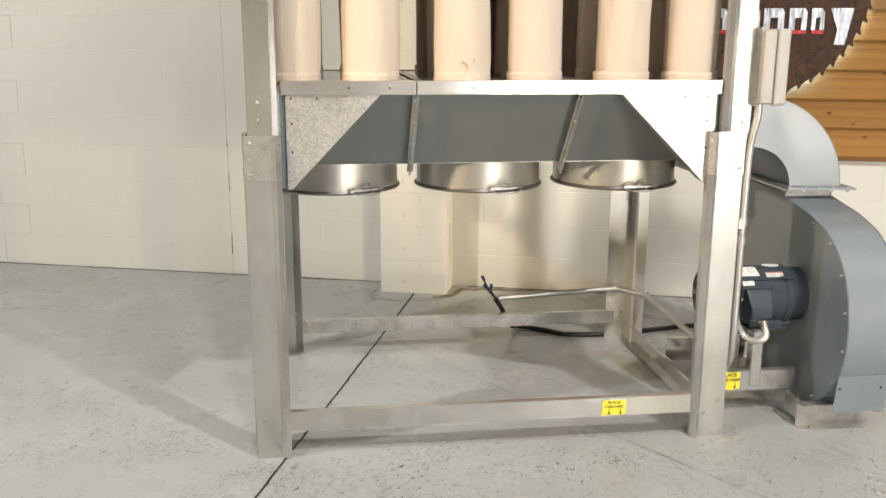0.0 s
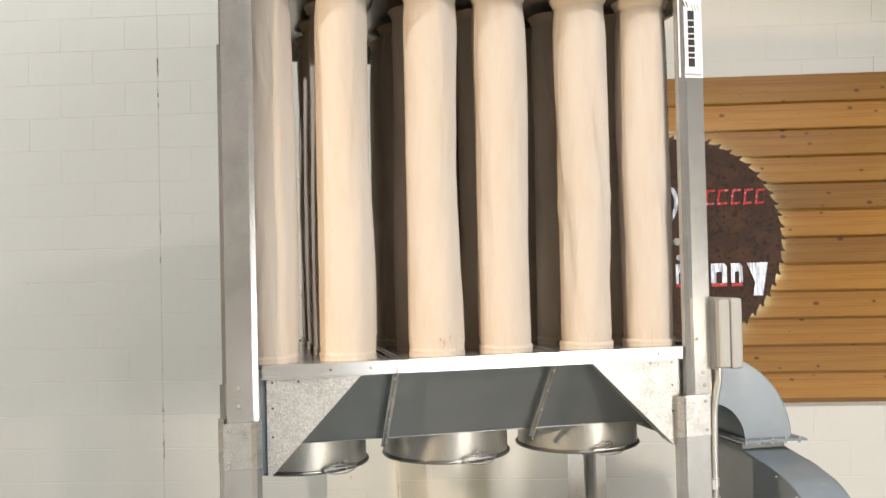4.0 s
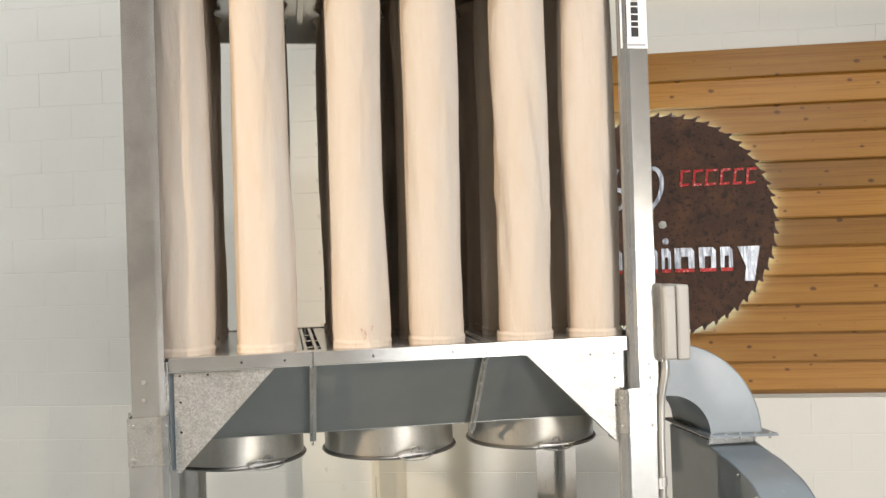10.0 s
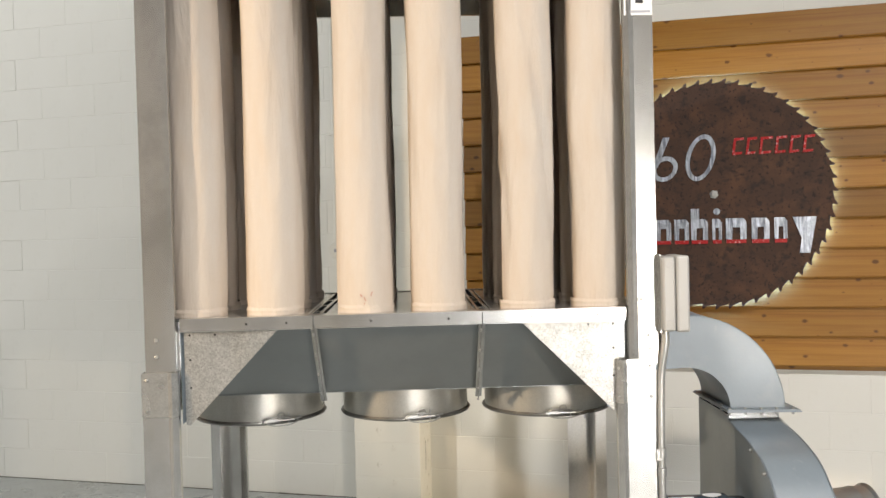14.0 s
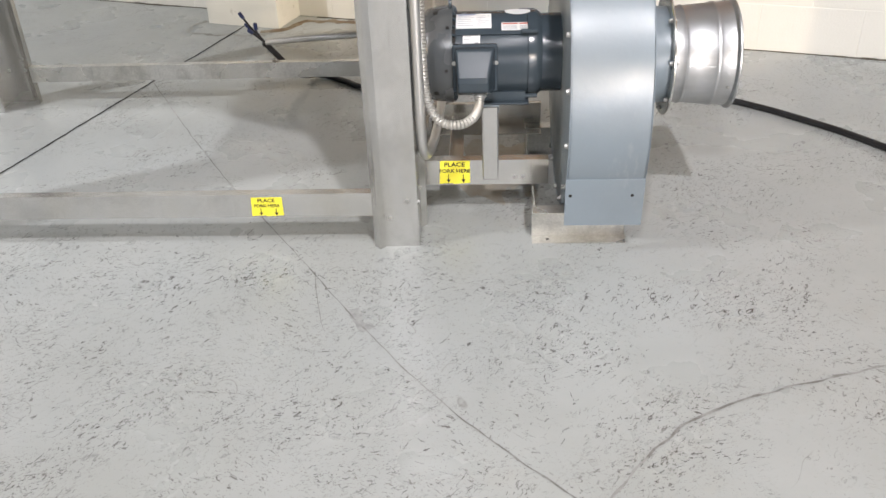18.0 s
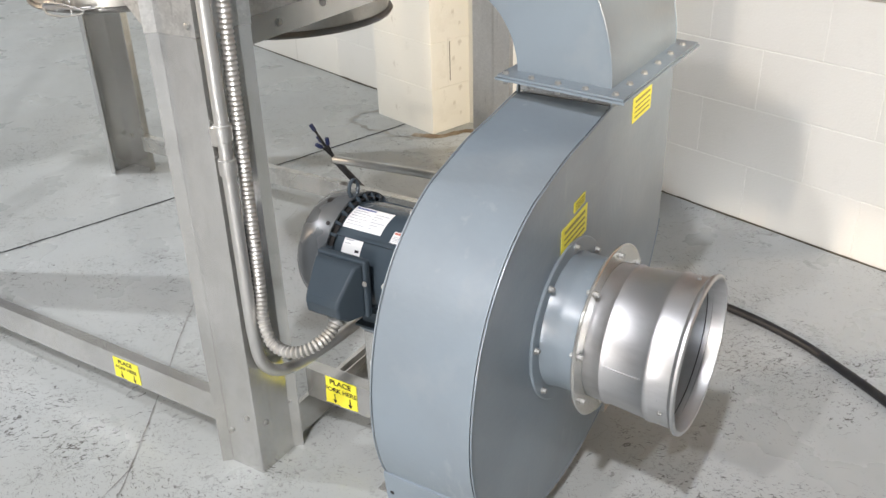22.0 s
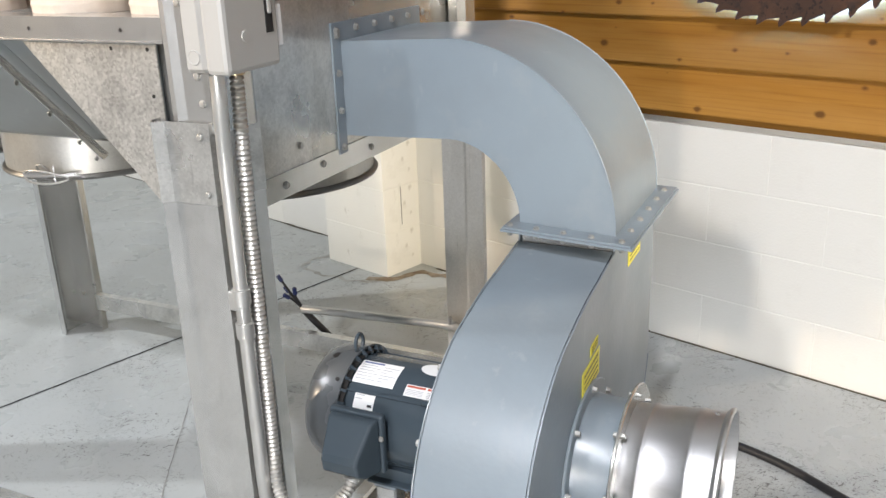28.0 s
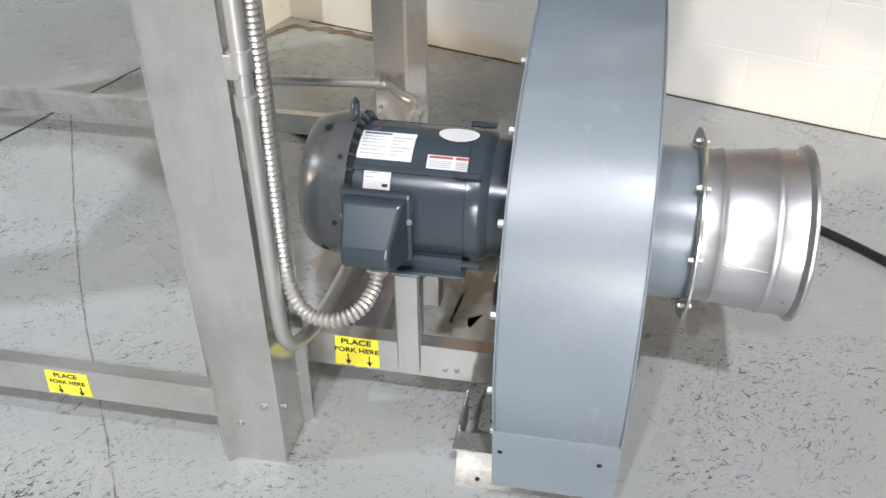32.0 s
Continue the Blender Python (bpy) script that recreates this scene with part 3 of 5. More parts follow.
def angle_post(x, y, sx, sy, wide, deep, z0, z1, lip=0.016, v=0.017):
    """A folded sheet post: its corner at (x, y), one leg along x, one along y, each with a small return."""
    w, d = wide - 0.036, deep - 0.034
    o = [(0, 0), (w, 0), (w + 0.018, -v), (wide, 0.002), (wide, 0.012 + lip), (wide - T, 0.012 + lip), (wide - T, 0.003), (w + 0.018, T - v), (w - 0.001, T), (T, T), (T, d - 0.001), (T - v, d + 0.017), (0.003, deep - T), (0.012 + lip, deep - T), (0.012 + lip, deep), (0.002, deep), (-v, d + 0.017), (0, d)]
    return Shape().prism([(x + sx * a, y + sy * b) for a, b in o], "z", z0, z1)


def screws(places, way, parent, r=0.006, h=0.005):
    for p in places:
        part("screw", Shape().bolt(p, way, r, h), BOLT, parent)


LOW, TOP = 1.215, 2.78
for x, sx, wide in ((0.0, 1, 0.126), (1.829, -1, 0.136)):
    leg = part("leg", angle_post(x, 0.0, sx, 1, wide, 0.147, 0.0, 1.066), STEEL, collector)
    screws([(x + sx * 0.03, 0, 0.155), (x + sx * 0.085, 0, 0.10), (x + sx * (wide - 0.02), 0, 0.145)], (0, -1, 0), leg)
    screws([(x, 0.03, 0.135), (x, 0.12, 0.14)], (-sx, 0, 0), leg)
    part("hole", Shape().lathe([(0.0001, 0), (0.005, 0), (0.005, 0.0008), (0.0001, 0.0008)], (x + sx * (wide - 0.02), 0, 0.085), (0, -1, 0), 10), DARK, leg)
    sleeve = part("splice_plate", angle_post(x - sx * 0.002, -0.002, sx, 1, wide + 0.003, 0.150, 1.058, LOW), MOTTLED, collector, "galvanised splice plate with screws")
    screws([(x + sx * 0.018, -0.0035, 1.19), (x + sx * (wide - 0.008), -0.0035, 1.185), (x + sx * (wide - 0.008), -0.0035, 1.085), (x + sx * 0.015, -0.0035, 1.08)], (0, -1, 0), sleeve)
    screws([(x - sx * 0.0035, 0.04, 1.18), (x - sx * 0.0035, 0.13, 1.17), (x - sx * 0.0035, 0.13, 1.10)], (-sx, 0, 0), sleeve)
    ux = 0.012 if sx > 0 else 1.846
    post = part("upper_post", angle_post(ux, 0.010, sx, 1, 0.106, 0.12, LOW - 0.02, TOP, v=0.0 if sx > 0 else 0.006), STEEL, collector)
    screws([(ux + sx * 0.04, 0.010, z) for z in (1.27, 1.33)] if sx > 0 else [(ux - 0.03, 0.010, 1.25), (ux - 0.035, 0.010, 1.30), (ux - 0.06, 0.010, 1.43)], (0, -1, 0), post)
    # inner strip that runs down beside the post
    part("corner_strip", Shape().slab([(x + sx * (wide + 0.002), 0.046, 1.022), (x + sx * (wide + 0.030), 0.046, 1.040), (x + sx * (wide + 0.030), 0.046, 1.200), (x + sx * (wide + 0.022), 0.046, 1.222), (x + sx * (wide + 0.022), 0.046, 1.352), (x + sx * (wide + 0.002), 0.046, 1.352)], (0, T, 0)), PAINT, collector)
    part("corner_plate", Shape().box(min(x + sx * 0.084, x + sx * 0.150), max(x + sx * 0.084, x + sx * 0.150), 0.0505, 0.0535, 1.18, 1.395), STEEL, collector)
    # rear legs and rear upper posts
    if sx > 0:
        leg = part("leg", angle_post(x, 1.215, sx, -1, 0.136, 0.125, 0.0, LOW), STEEL, collector)
    else:
        # the right one is folded twice: rear face, short web, outer face further forward
        o = [(1.715, 1.223), (1.826, 1.223), (1.826, 1.143), (1.836, 1.137), (1.889, 1.137), (1.889, 1.160), (1.886, 1.160), (1.886, 1.140), (1.837, 1.140), (1.829, 1.145), (1.829, 1.226), (1.715, 1.226)]
        leg = part("leg", Shape().prism(o, "z", 0.0, LOW), DULLZINC, collector)
        for k in range(7):
            part("print_bar", Shape().box(1.797, 1.805, 1.2215, 1.2235, 0.86 - 0.020 * k, 0.874 - 0.020 * k), GREYINK, leg)
    rear = 1.215 - T if sx > 0 else 1.223
    screws([(x + sx * 0.03, rear, 0.14), (x + sx * 0.10, rear, 0.14), (x + sx * 0.10, rear, 0.19)], (0, -1, 0), leg)
    part("upper_post", angle_post(ux, 1.205, sx, -1, 0.106, 0.12, LOW, TOP), STEEL, collector)

# bars between the legs
def bar(name, x0, x1, y0, z0, z1, depth=0.03, mat=STEEL):
    o = [(y0, z0), (y0 + depth, z0), (y0 + depth, z0 + T), (y0 + T, z0 + T), (y0 + T, z1 - T), (y0 + depth, z1 - T), (y0 + depth, z1), (y0, z1)]
    return part(name, Shape().prism(o, "x", x0, x1), mat, collector)


bar("front_bar", 0.118, 1.70, 0.006, 0.104, 0.180)
bar("rear_bar", 0.138, 1.745, 1.172, 0.100, 0.165, mat=MOTTLED)
for x, sx in ((1.823, -1),):  # only the right-hand side has one
    o = [(x, 0.012), (x, 0.104), (x + sx * 0.012, 0.104), (x + sx * 0.012, 0.101), (x + sx * T, 0.101), (x + sx * T, 0.015), (x + sx * 0.03, 0.015), (x + sx * 0.03, 0.012)]
    part("side_bar", Shape().prism(o, "y", 0.14, 1.10), STEEL, collector)


# hopper: end panels, front rail, sloped sheets, floor sheet with three round outlets
EDGE = 1.355
SEAMS = (0.130, 0.606, 1.213, 1.735)
for a, b in zip(SEAMS, SEAMS[1:]):
    o = [(0.022, EDGE), (0.022, 1.402), (0.10, 1.402), (0.10, 1.399), (0.025, 1.399), (0.025, EDGE + T), (0.016, EDGE + T), (0.016, EDGE)]
    rail = part("front_rail", Shape().prism(o, "x", a + 0.0012, b - 0.0012), STEEL, collector)
    holes = [a + 0.34 * (b - a) if a > 0.5 else a + 0.8 * (b - a), a + 0.8 * (b - a) if a > 0.5 else a + 0.5 * (b - a)]
    for hx in holes:
        part("hole", Shape().lathe([(0.0001, 0), (0.004, 0), (0.004, 0.0006), (0.0001, 0.0006)], (hx, 0.022, 1.378), (0, -1, 0), 10), DARK, rail)
    o = [(1.198, EDGE), (1.198, 1.402), (1.14, 1.402), (1.14, 1.399), (1.195, 1.399), (1.195, EDGE)]
    part("rear_rail", Shape().prism(o, "x", a + 0.0012, b - 0.0012), STEEL, collector)

for x, sx in ((0.030, 1), (1.806, -1)):
    end = part("end_panel", Shape().slab([(x, 0.13, 1.005), (x, 1.09, 1.005), (x, 1.09, 1.41), (x, 0.13, 1.41)], (sx * T, 0, 0)), MOTTLED, collector)
    part("bottom_strip", Shape().box(min(x, x - sx * 0.0035), max(x - sx * 0.0005, x - sx * 0.0035), 0.13, 1.09, 1.003, 1.058), STEEL, end)
    part("top_lip", Shape().box(min(x, x + sx * 0.03), max(x, x + sx * 0.03), 0.13, 1.09, 1.41, 1.413), STEEL, end)
    screws([(x - sx * 0.0035, 0.25, 1.03), (x - sx * 0.0035, 0.40, 1.04), (x - sx * 0.0035, 0.62, 1.03), (x - sx * 0.0035, 0.80, 1.03), (x, 0.32, 1.10)], (-sx, 0, 0), end, 0.007, 0.006)

for x0, x1, tip in ((0.146, 0.487, 0.160), (1.706, 1.348, 1.692)):
    plate = part("corner_gusset", Shape().slab([(x0, 0.0262, EDGE + 0.01), (x1, 0.0262, EDGE + 0.01), (tip, 0.0262, 1.020), (x0, 0.0262, 1.022)], (0, T, 0)), SPANGLE, collector, "triangular spangled zinc gusset plate")
    sx = 1 if x1 > x0 else -1
    for k in range(4):
        part("hole", Shape().lathe([(0.0001, 0), (0.004, 0), (0.004, 0.0006), (0.0001, 0.0006)], (x0 + sx * (0.02 + 0.09 * (k if k < 2 else 0)), 0.0262, EDGE - (0.012 if k < 2 else 0.10 * (k - 1))), (0, -1, 0), 10), DARK, plate)
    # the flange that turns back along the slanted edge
    # its shade is put into the colour: darker hopper sheet, not zinc
    part("gusset_return", Shape().slab([(x1, 0.030, EDGE + 0.008), (tip, 0.030, 1.022), (tip, 0.115, 1.030), (x1, 0.074, EDGE + 0.008)], (sx * 0.002, 0, 0.001)), HOPPER, plate, "folded-back flange, shade put into its darker colour")

BASE = 1.066
for a, b in zip((0.034, 0.606, 1.213), (0.606, 1.213, 1.803)):
    lo = 0.20 if a < 0.1 else 0.0
    hi = 0.20 if b > 1.7 else 0.0
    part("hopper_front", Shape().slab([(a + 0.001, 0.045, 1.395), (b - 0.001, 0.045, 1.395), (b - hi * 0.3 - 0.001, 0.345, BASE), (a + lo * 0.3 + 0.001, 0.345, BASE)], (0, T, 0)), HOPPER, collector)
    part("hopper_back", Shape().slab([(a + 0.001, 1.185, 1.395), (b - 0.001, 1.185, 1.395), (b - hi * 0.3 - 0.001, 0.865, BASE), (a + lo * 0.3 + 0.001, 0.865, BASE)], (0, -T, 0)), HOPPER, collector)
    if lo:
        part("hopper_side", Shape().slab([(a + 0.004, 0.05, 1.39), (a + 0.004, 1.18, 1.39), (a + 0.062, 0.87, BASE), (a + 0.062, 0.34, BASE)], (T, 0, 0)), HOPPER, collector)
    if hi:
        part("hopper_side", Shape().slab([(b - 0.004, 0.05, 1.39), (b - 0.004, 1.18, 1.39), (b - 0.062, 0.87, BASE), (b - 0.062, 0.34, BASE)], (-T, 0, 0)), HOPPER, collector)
for x in (0.606, 1.213):
    seam = part("seam_flange", Shape().slab([(x - 0.012, 0.040, 1.352), (x + 0.012, 0.040, 1.352), (x + 0.012, 0.330, 1.036), (x - 0.012, 0.330, 1.036)], (0, 0.004, 0.0)).slab([(x - 0.002, 0.034, 1.345), (x - 0.002, 0.045, 1.352), (x - 0.002, 0.340, 1.030), (x - 0.002, 0.322, 1.024)], (0.004, 0, 0)), STEEL, collector, "bolted seam flange between hoppers")
    screws([(x - 0.002, 0.03 + 0.29 * k, 1.348 - 0.335 * k) for k in (0.05, 0.3, 0.55, 0.8, 0.95)], (-1, 0, 0.0), seam, 0.005, 0.005)

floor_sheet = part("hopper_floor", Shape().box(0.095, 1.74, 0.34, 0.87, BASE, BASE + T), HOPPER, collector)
for cx, turn in ((0.313, 22), (0.922, 11), (1.521, 2)):
    c = (cx, 0.605, BASE)
    outlet = part("outlet_collar", Shape().lathe([(0.262, 0), (0.262, -0.112), (0.258, -0.112), (0.258, 0)], c, (0, 0, 1), 64), COLLAR, collector, "round bright steel hopper outlet")
    part("drum_clamp", Shape().lathe([(0.2625, -0.108), (0.270, -0.110), (0.2735, -0.116), (0.270, -0.122), (0.263, -0.124), (0.258, -0.124)], c, (0, 0, 1), 64), CLAMP, outlet, "rounded dull clamp ring")
    part("outlet_lid", Shape().lathe([(0.0001, -0.119), (0.258, -0.119), (0.258, -0.115), (0.0001, -0.115)], c, (0, 0, 1), 48), STEEL, outlet)
    m = Matrix.Translation(c) @ pose(0, 0, -0.010, 0, 0, turn)
    latch = Shape().box(-0.055, 0.02, -0.285, -0.276, -0.102, -0.086, 0.003).box(0.0, 0.07, -0.288, -0.280, -0.098, -0.090, 0.002).rod((0.045, -0.286, -0.108), (0.045, -0.286, -0.066), 0.0025, 8).rod((0.06, -0.283, -0.094), (0.10, -0.27, -0.09), 0.004, 8)
    part("latch", latch, STAINLESS, outlet, "toggle latch of the clamp ring", m=m)
    part("latch_hook", Shape().tube(curve_points([(0.0, -0.284, -0.086), (0.003, -0.296, -0.066), (0.022, -0.296, -0.064), (0.030, -0.284, -0.086)], 5), 0.003, 8).tube(curve_points([(-0.05, -0.282, -0.092), (-0.02, -0.298, -0.078), (0.04, -0.298, -0.082), (0.085, -0.286, -0.100), (0.04, -0.300, -0.112), (-0.02, -0.298, -0.110), (-0.05, -0.282, -0.100)], 5), 0.0028, 8), BOLT, outlet, m=m)

# tray that carries the bags, with gaps between the three modules, and the top tray
for a, b in ((0.055, 0.575), (0.640, 1.195), (1.255, 1.790)):
    part("bag_tray", Shape().box(a, b, 0.085, 1.16, 1.392, 1.398, 0.002), STEEL, collector)
for x in (0.585, 0.622, 1.204, 1.240):
    part("tray_edge", Shape().box(x - 0.007, x + 0.007, 0.104, 1.16, 1.383, 1.3995, 0.002), STEEL, collector)
for y in (0.305, 0.575, 0.845):
    part("tray_tie", Shape().box(0.05, 1.79, y - 0.02, y + 0.02, 1.386, 1.3905), STEEL, collector)

fascia = Shape().prism([(0.0, TOP), (0.0, 2.820), (0.03, 2.820), (0.03, 2.817), (0.003, 2.817), (0.003, TOP)], "x", 0.002, 1.860)
part("top_fascia", fascia, EDGEPAINT, collector, "grey painted top edge")
part("top_sheet", Shape().box(0.006, 1.855, 0.032, 1.215, 2.806, 2.816, 0.002), STEEL, collector)
part("rear_fascia", Shape().box(0.006, 1.855, 1.195, 1.215, 2.735, 2.805), STEEL, collector)
for x in (0.006, 1.835):
    part("side_fascia", Shape().box(x, x + 0.02, 0.035, 1.195, 2.76, 2.805), STEEL, collector)
for x in (0.62, 1.225):
    part("top_beam", Shape().box(x - 0.015, x + 0.015, 0.035, 1.19, 2.788, 2.805, 0.002), STEEL, collector)


def bag_shape(seed, fold):
    """A hanging cloth tube: slightly uneven, with soft lengthwise folds, pinched hem below and flare above."""
    s, n, m = Shape(), 40, 46
    z0, z1 = 1.398, 2.760
    v = []
    for i in range(m + 1):
        u = i / m
        z = z0 + (z1 - z0) * u
        r = 0.1015 + 0.004 * math.sin(u * 5 + seed) - 0.003 * math.exp(-((u - 0.02) / 0.015) ** 2) - 0.008 * math.exp(-((u - 1) / 0.05) ** 2)
        dx = 0.010 * math.sin(u * 3.1 + seed * 1.7) * (1 - u) * u * 2.4
        for k in range(n):
            a = 2 * math.pi * k / n
            q = Vector((math.cos(a) * 1.3, math.sin(a) * 1.3, z * 1.1 + seed * 9))
            w = 0.0055 * noise.noise(q) + 0.0034 * noise.noise(q * 2.7) + 0.0022 * noise.noise(Vector((math.cos(a) * 4.2, math.sin(a) * 4.2, z * 0.9 + seed * 5))) + 0.0011 * noise.noise(Vector((a * 9, z * 9, seed)))
            f = 0.0
            if fold:
                d = math.sin(a * 3 + 6 * (u - 0.4) + seed)
                f = -0.010 * fold * max(0.0, d) ** 6 * math.exp(-((u - 0.5) / 0.34) ** 2)
                f += 0.004 * fold * noise.noise(Vector((a * 3 + u * 14, u * 11, seed))) * math.exp(-((u - 0.38) / 0.16) ** 2)
            rr = r + w + f
            v.append((dx + rr * math.cos(a), rr * math.sin(a), z))
    s.add(v, [(i * n + k, i * n + (k + 1) % n, (i + 1) * n + (k + 1) % n, (i + 1) * n + k) for i in range(m) for k in range(n)], True)
    return s.mesh("filter_bag", CLOTH)


def cuff_shape():
    z = 2.752
    return Shape().lathe([(0.0985, -0.010), (0.1005, 0.0), (0.1035, 0.010), (0.1085, 0.018), (0.1125, 0.0225), (0.1132, 0.0245), (0.1115, 0.0262), (0.1095, 0.0262), (0.108, 0.028), (0.098, 0.028)], (0, 0, z), (0, 0, 1), 40).mesh("cuff", CUFF)


def hem_shape():
    s, n = Shape(), 40
    v = []
    for r, z in ((0.1040, 0.0), (0.1040, 0.008), (0.1043, 0.015), (0.1056, 0.0185), (0.1060, 0.0210), (0.1048, 0.0240), (0.1026, 0.032)):
        for k in range(n):
            a = 2 * math.pi * k / n
            q = Vector((math.cos(a) * 2.2, math.sin(a) * 2.2, 4.1))
            rr = r + 0.0030 * noise.noise(q * 1.7) + 0.0012 * noise.noise(q * 4)
            v.append((rr * math.cos(a), rr * math.sin(a), 1.3985 + z + (0.0045 * noise.noise(q * 1.3) if z > 0.001 else 0.0)))
    return s.add(v, [(i * n + k, i * n + (k + 1) % n, (i + 1) * n + (k + 1) % n, (i + 1) * n + k) for i in range(6) for k in range(n)], True).mesh("hem", CLOTH)


BAGS = [bag_shape(k, (0.3, 0.5, 0.25, 0.35, 1.5, 0.7)[k]) for k in range(6)]
CUFFMESH, HEM = cuff_shape(), hem_shape()
for row, y in enumerate((0.172, 0.430, 0.690, 0.950)):
    for col, x in enumerate((0.168, 0.451, 0.790, 1.062, 1.396, 1.664)):
        bag = part("filter_bag", BAGS[(col + row * 5) % 6 if row else col], CLOTH, collector, "", pose(x, y, 0, 0, 0, 0 if not row else 67 * (row + col)))
        part("cuff", CUFFMESH, CUFF, bag)
        part("hem", HEM, CLOTH, bag)
        if row == 0 and col == 2:
            for k in range(9):
                a = -math.pi / 2 + 0.05 + random.uniform(-0.32, 0.25)
                z = 1.455 + random.uniform(-0.022, 0.022)
                part("ink_mark", Shape().box(-0.0016, 0.0016, -0.0005, 0.0005, -random.uniform(0.002, 0.006), 0.003), FADED, bag, "", pose(0.111 * math.cos(a), 0.111 * math.sin(a), z, 0, random.uniform(-40, 40), math.degrees(a) + 90))

# maker's label on the right-hand upper post: plain bars in place of its name and number
label = part("post_label", Shape().box(1.7435, 1.8455, 0.0075, 0.0095, 2.447, 2.7775), WHITE, collector, "white label with a dark vertical word mark")
z = 2.71
for hgt in (0.040, 0.026, 0.027, 0.020, 0.028, 0.026, 0.020, 0.038):
    part("letter_bar", Shape().box(1.785, 1.812, 0.0062, 0.0075, z - hgt + 0.005, z), INK, label)
    z -= hgt
part("letter_bar", Shape().box(1.758, 1.768, 0.0062, 0.0075, 2.492, 2.60), INK, label)
part("number_bar", Shape().box(1.750, 1.838, 0.0062, 0.0075, 2.456, 2.464), GREYINK, label)
for k in range(3):
    part("swoosh", Shape().slab([(1.752 + 0.012 * k, 0.0075, 2.745), (1.757 + 0.012 * k, 0.0075, 2.745), (1.765 + 0.012 * k, 0.0075, 2.722), (1.762 + 0.012 * k, 0.0075, 2.722)], (0, -0.0012, 0)), INK, label)
    part("swoosh", Shape().slab([(1.800 + 0.012 * k, 0.0075, 2.735), (1.804 + 0.012 * k, 0.0075, 2.735), (1.812 + 0.012 * k, 0.0075, 2.708), (1.810 + 0.012 * k, 0.0075, 2.708)], (0, -0.0012, 0)), GREYINK, label)


def fork_sticker(parent, x0, x1, y, z0, z1):
    """Yellow lifting sticker: three words and two arrows pointing down."""
    s = part("sticker", Shape().slab([(x0 + 0.004, y, z1), (x1, y, z1), (x1, y, z0 + 0.003), (x1 - 0.05, y, z0), (x1 - 0.055, y, z0 + 0.003), (x0, y, z0 + 0.001)], (0, -0.001, 0)), YELLOW, parent, "yellow lifting sticker with black words and arrows")
    cx, w, hgt = (x0 + x1) / 2, x1 - x0, z1 - z0
    up = pose(cx, y - 0.0013, z1 - hgt * 0.16, 90, 0, 0)
    lettering("words", "PLACE", hgt * 0.25, INK, s, up, 1.15)
    lettering("words", "FORK HERE", hgt * 0.215, INK, s, pose(cx, y - 0.0013, z1 - hgt * 0.44, 90, 0, 0), 1.1)
    for ax in (x0 + w * 0.30, x0 + w * 0.78):
        part("arrow", Shape().box(ax - 0.0012, ax + 0.0012, y - 0.0019, y - 0.0012, z1 - hgt * 0.84, z1 - hgt * 0.58).slab([(ax - 0.006, y - 0.0012, z1 - hgt * 0.80), (ax + 0.006, y - 0.0012, z1 - hgt * 0.80), (ax, y - 0.0012, z1 - hgt * 0.95)], (0, -0.0007, 0)), INK, s)
    return s


fork_sticker(collector, 1.330, 1.426, 0.0055, 0.107, 0.170)

# ---- the blower ----
blower = thing("blower", "grey painted centrifugal blower with dark motor and bright round inlet", "blower")
CY, CZ, X0, X1 = 0.270, 0.470, 2.256, 2.472


def scroll_point(turn):
    """The housing's spiral, turning from its top over the front and bottom to the rear."""
    u = min(1.0, max(0.0, (turn - 165) / 70))
    w = max(0.0, (turn - 255) / 105)
    r = 0.367 + 0.052 * u * u * (3 - 2 * u) + 0.161 * w * w
    a = math.radians(turn)
    return (CY + r * math.cos(a), CZ + r * math.sin(a))


spiral = [(p.x, p.y) for p in curve_points([Vector((0.470, 0.882)), Vector((0.37, 0.864)), Vector((0.26, 0.846)), Vector(scroll_point(112))], 6)] + [scroll_point(116 + 4 * k) for k in range(62)]
outline = [(0.473, 0.905)] + spiral + [(0.850, 0.60), (0.848, 0.905)]
n = len(spiral)
wrap = Shape().add([(x, y, z) for x in (X0 + 0.004, X1 - 0.004) for y, z in spiral], [(i, i + 1, n + i + 1, n + i) for i in range(n - 1)], True)
wrap.add([(x, y, z) for x in (X0 + 0.004, X1 - 0.004) for y, z in (spiral[-1], (0.850, 0.60), (0.848, 0.905))], [(0, 1, 4, 3), (1, 2, 5, 4)])
housing = part("housing", wrap, PAINT, blower, "blue-grey painted spiral fan housing")
for x in (X0, X1 - 0.004):
    part("side_plate", Shape().prism([(CY + (y - CY) * 0.992, CZ + (z - CZ) * 0.992) if z < 0.86 else (y, z - 0.004) for y, z in outline], "x", x, x + 0.004), PAINT, housing)
# rolled edge beads
for x in (X0, X1):
    part("edge_bead", Shape().tube([(x, y, z) for y, z in spiral], 0.0018, 6), PAINT, housing)
for k in range(9):
    y, z = scroll_point(100 + 24 * k)
    q = Vector((0, y - CY, z - CZ)).normalized()
    part("edge_bolt", Shape().bolt((X0, y - q.y * 0.016, z - q.z * 0.016), (-1, 0, 0), 0.007, 0.012), BOLT, housing)
apron = part("front_apron", Shape().prism([(-0.060, 0.264), (-0.080, 0.258), (-0.062, 0.103), (-0.059, 0.103), (-0.076, 0.255), (-0.060, 0.261)], "x", X0 - 0.002, X1 + 0.002), PAINT, blower, "folded grey guard under the housing")
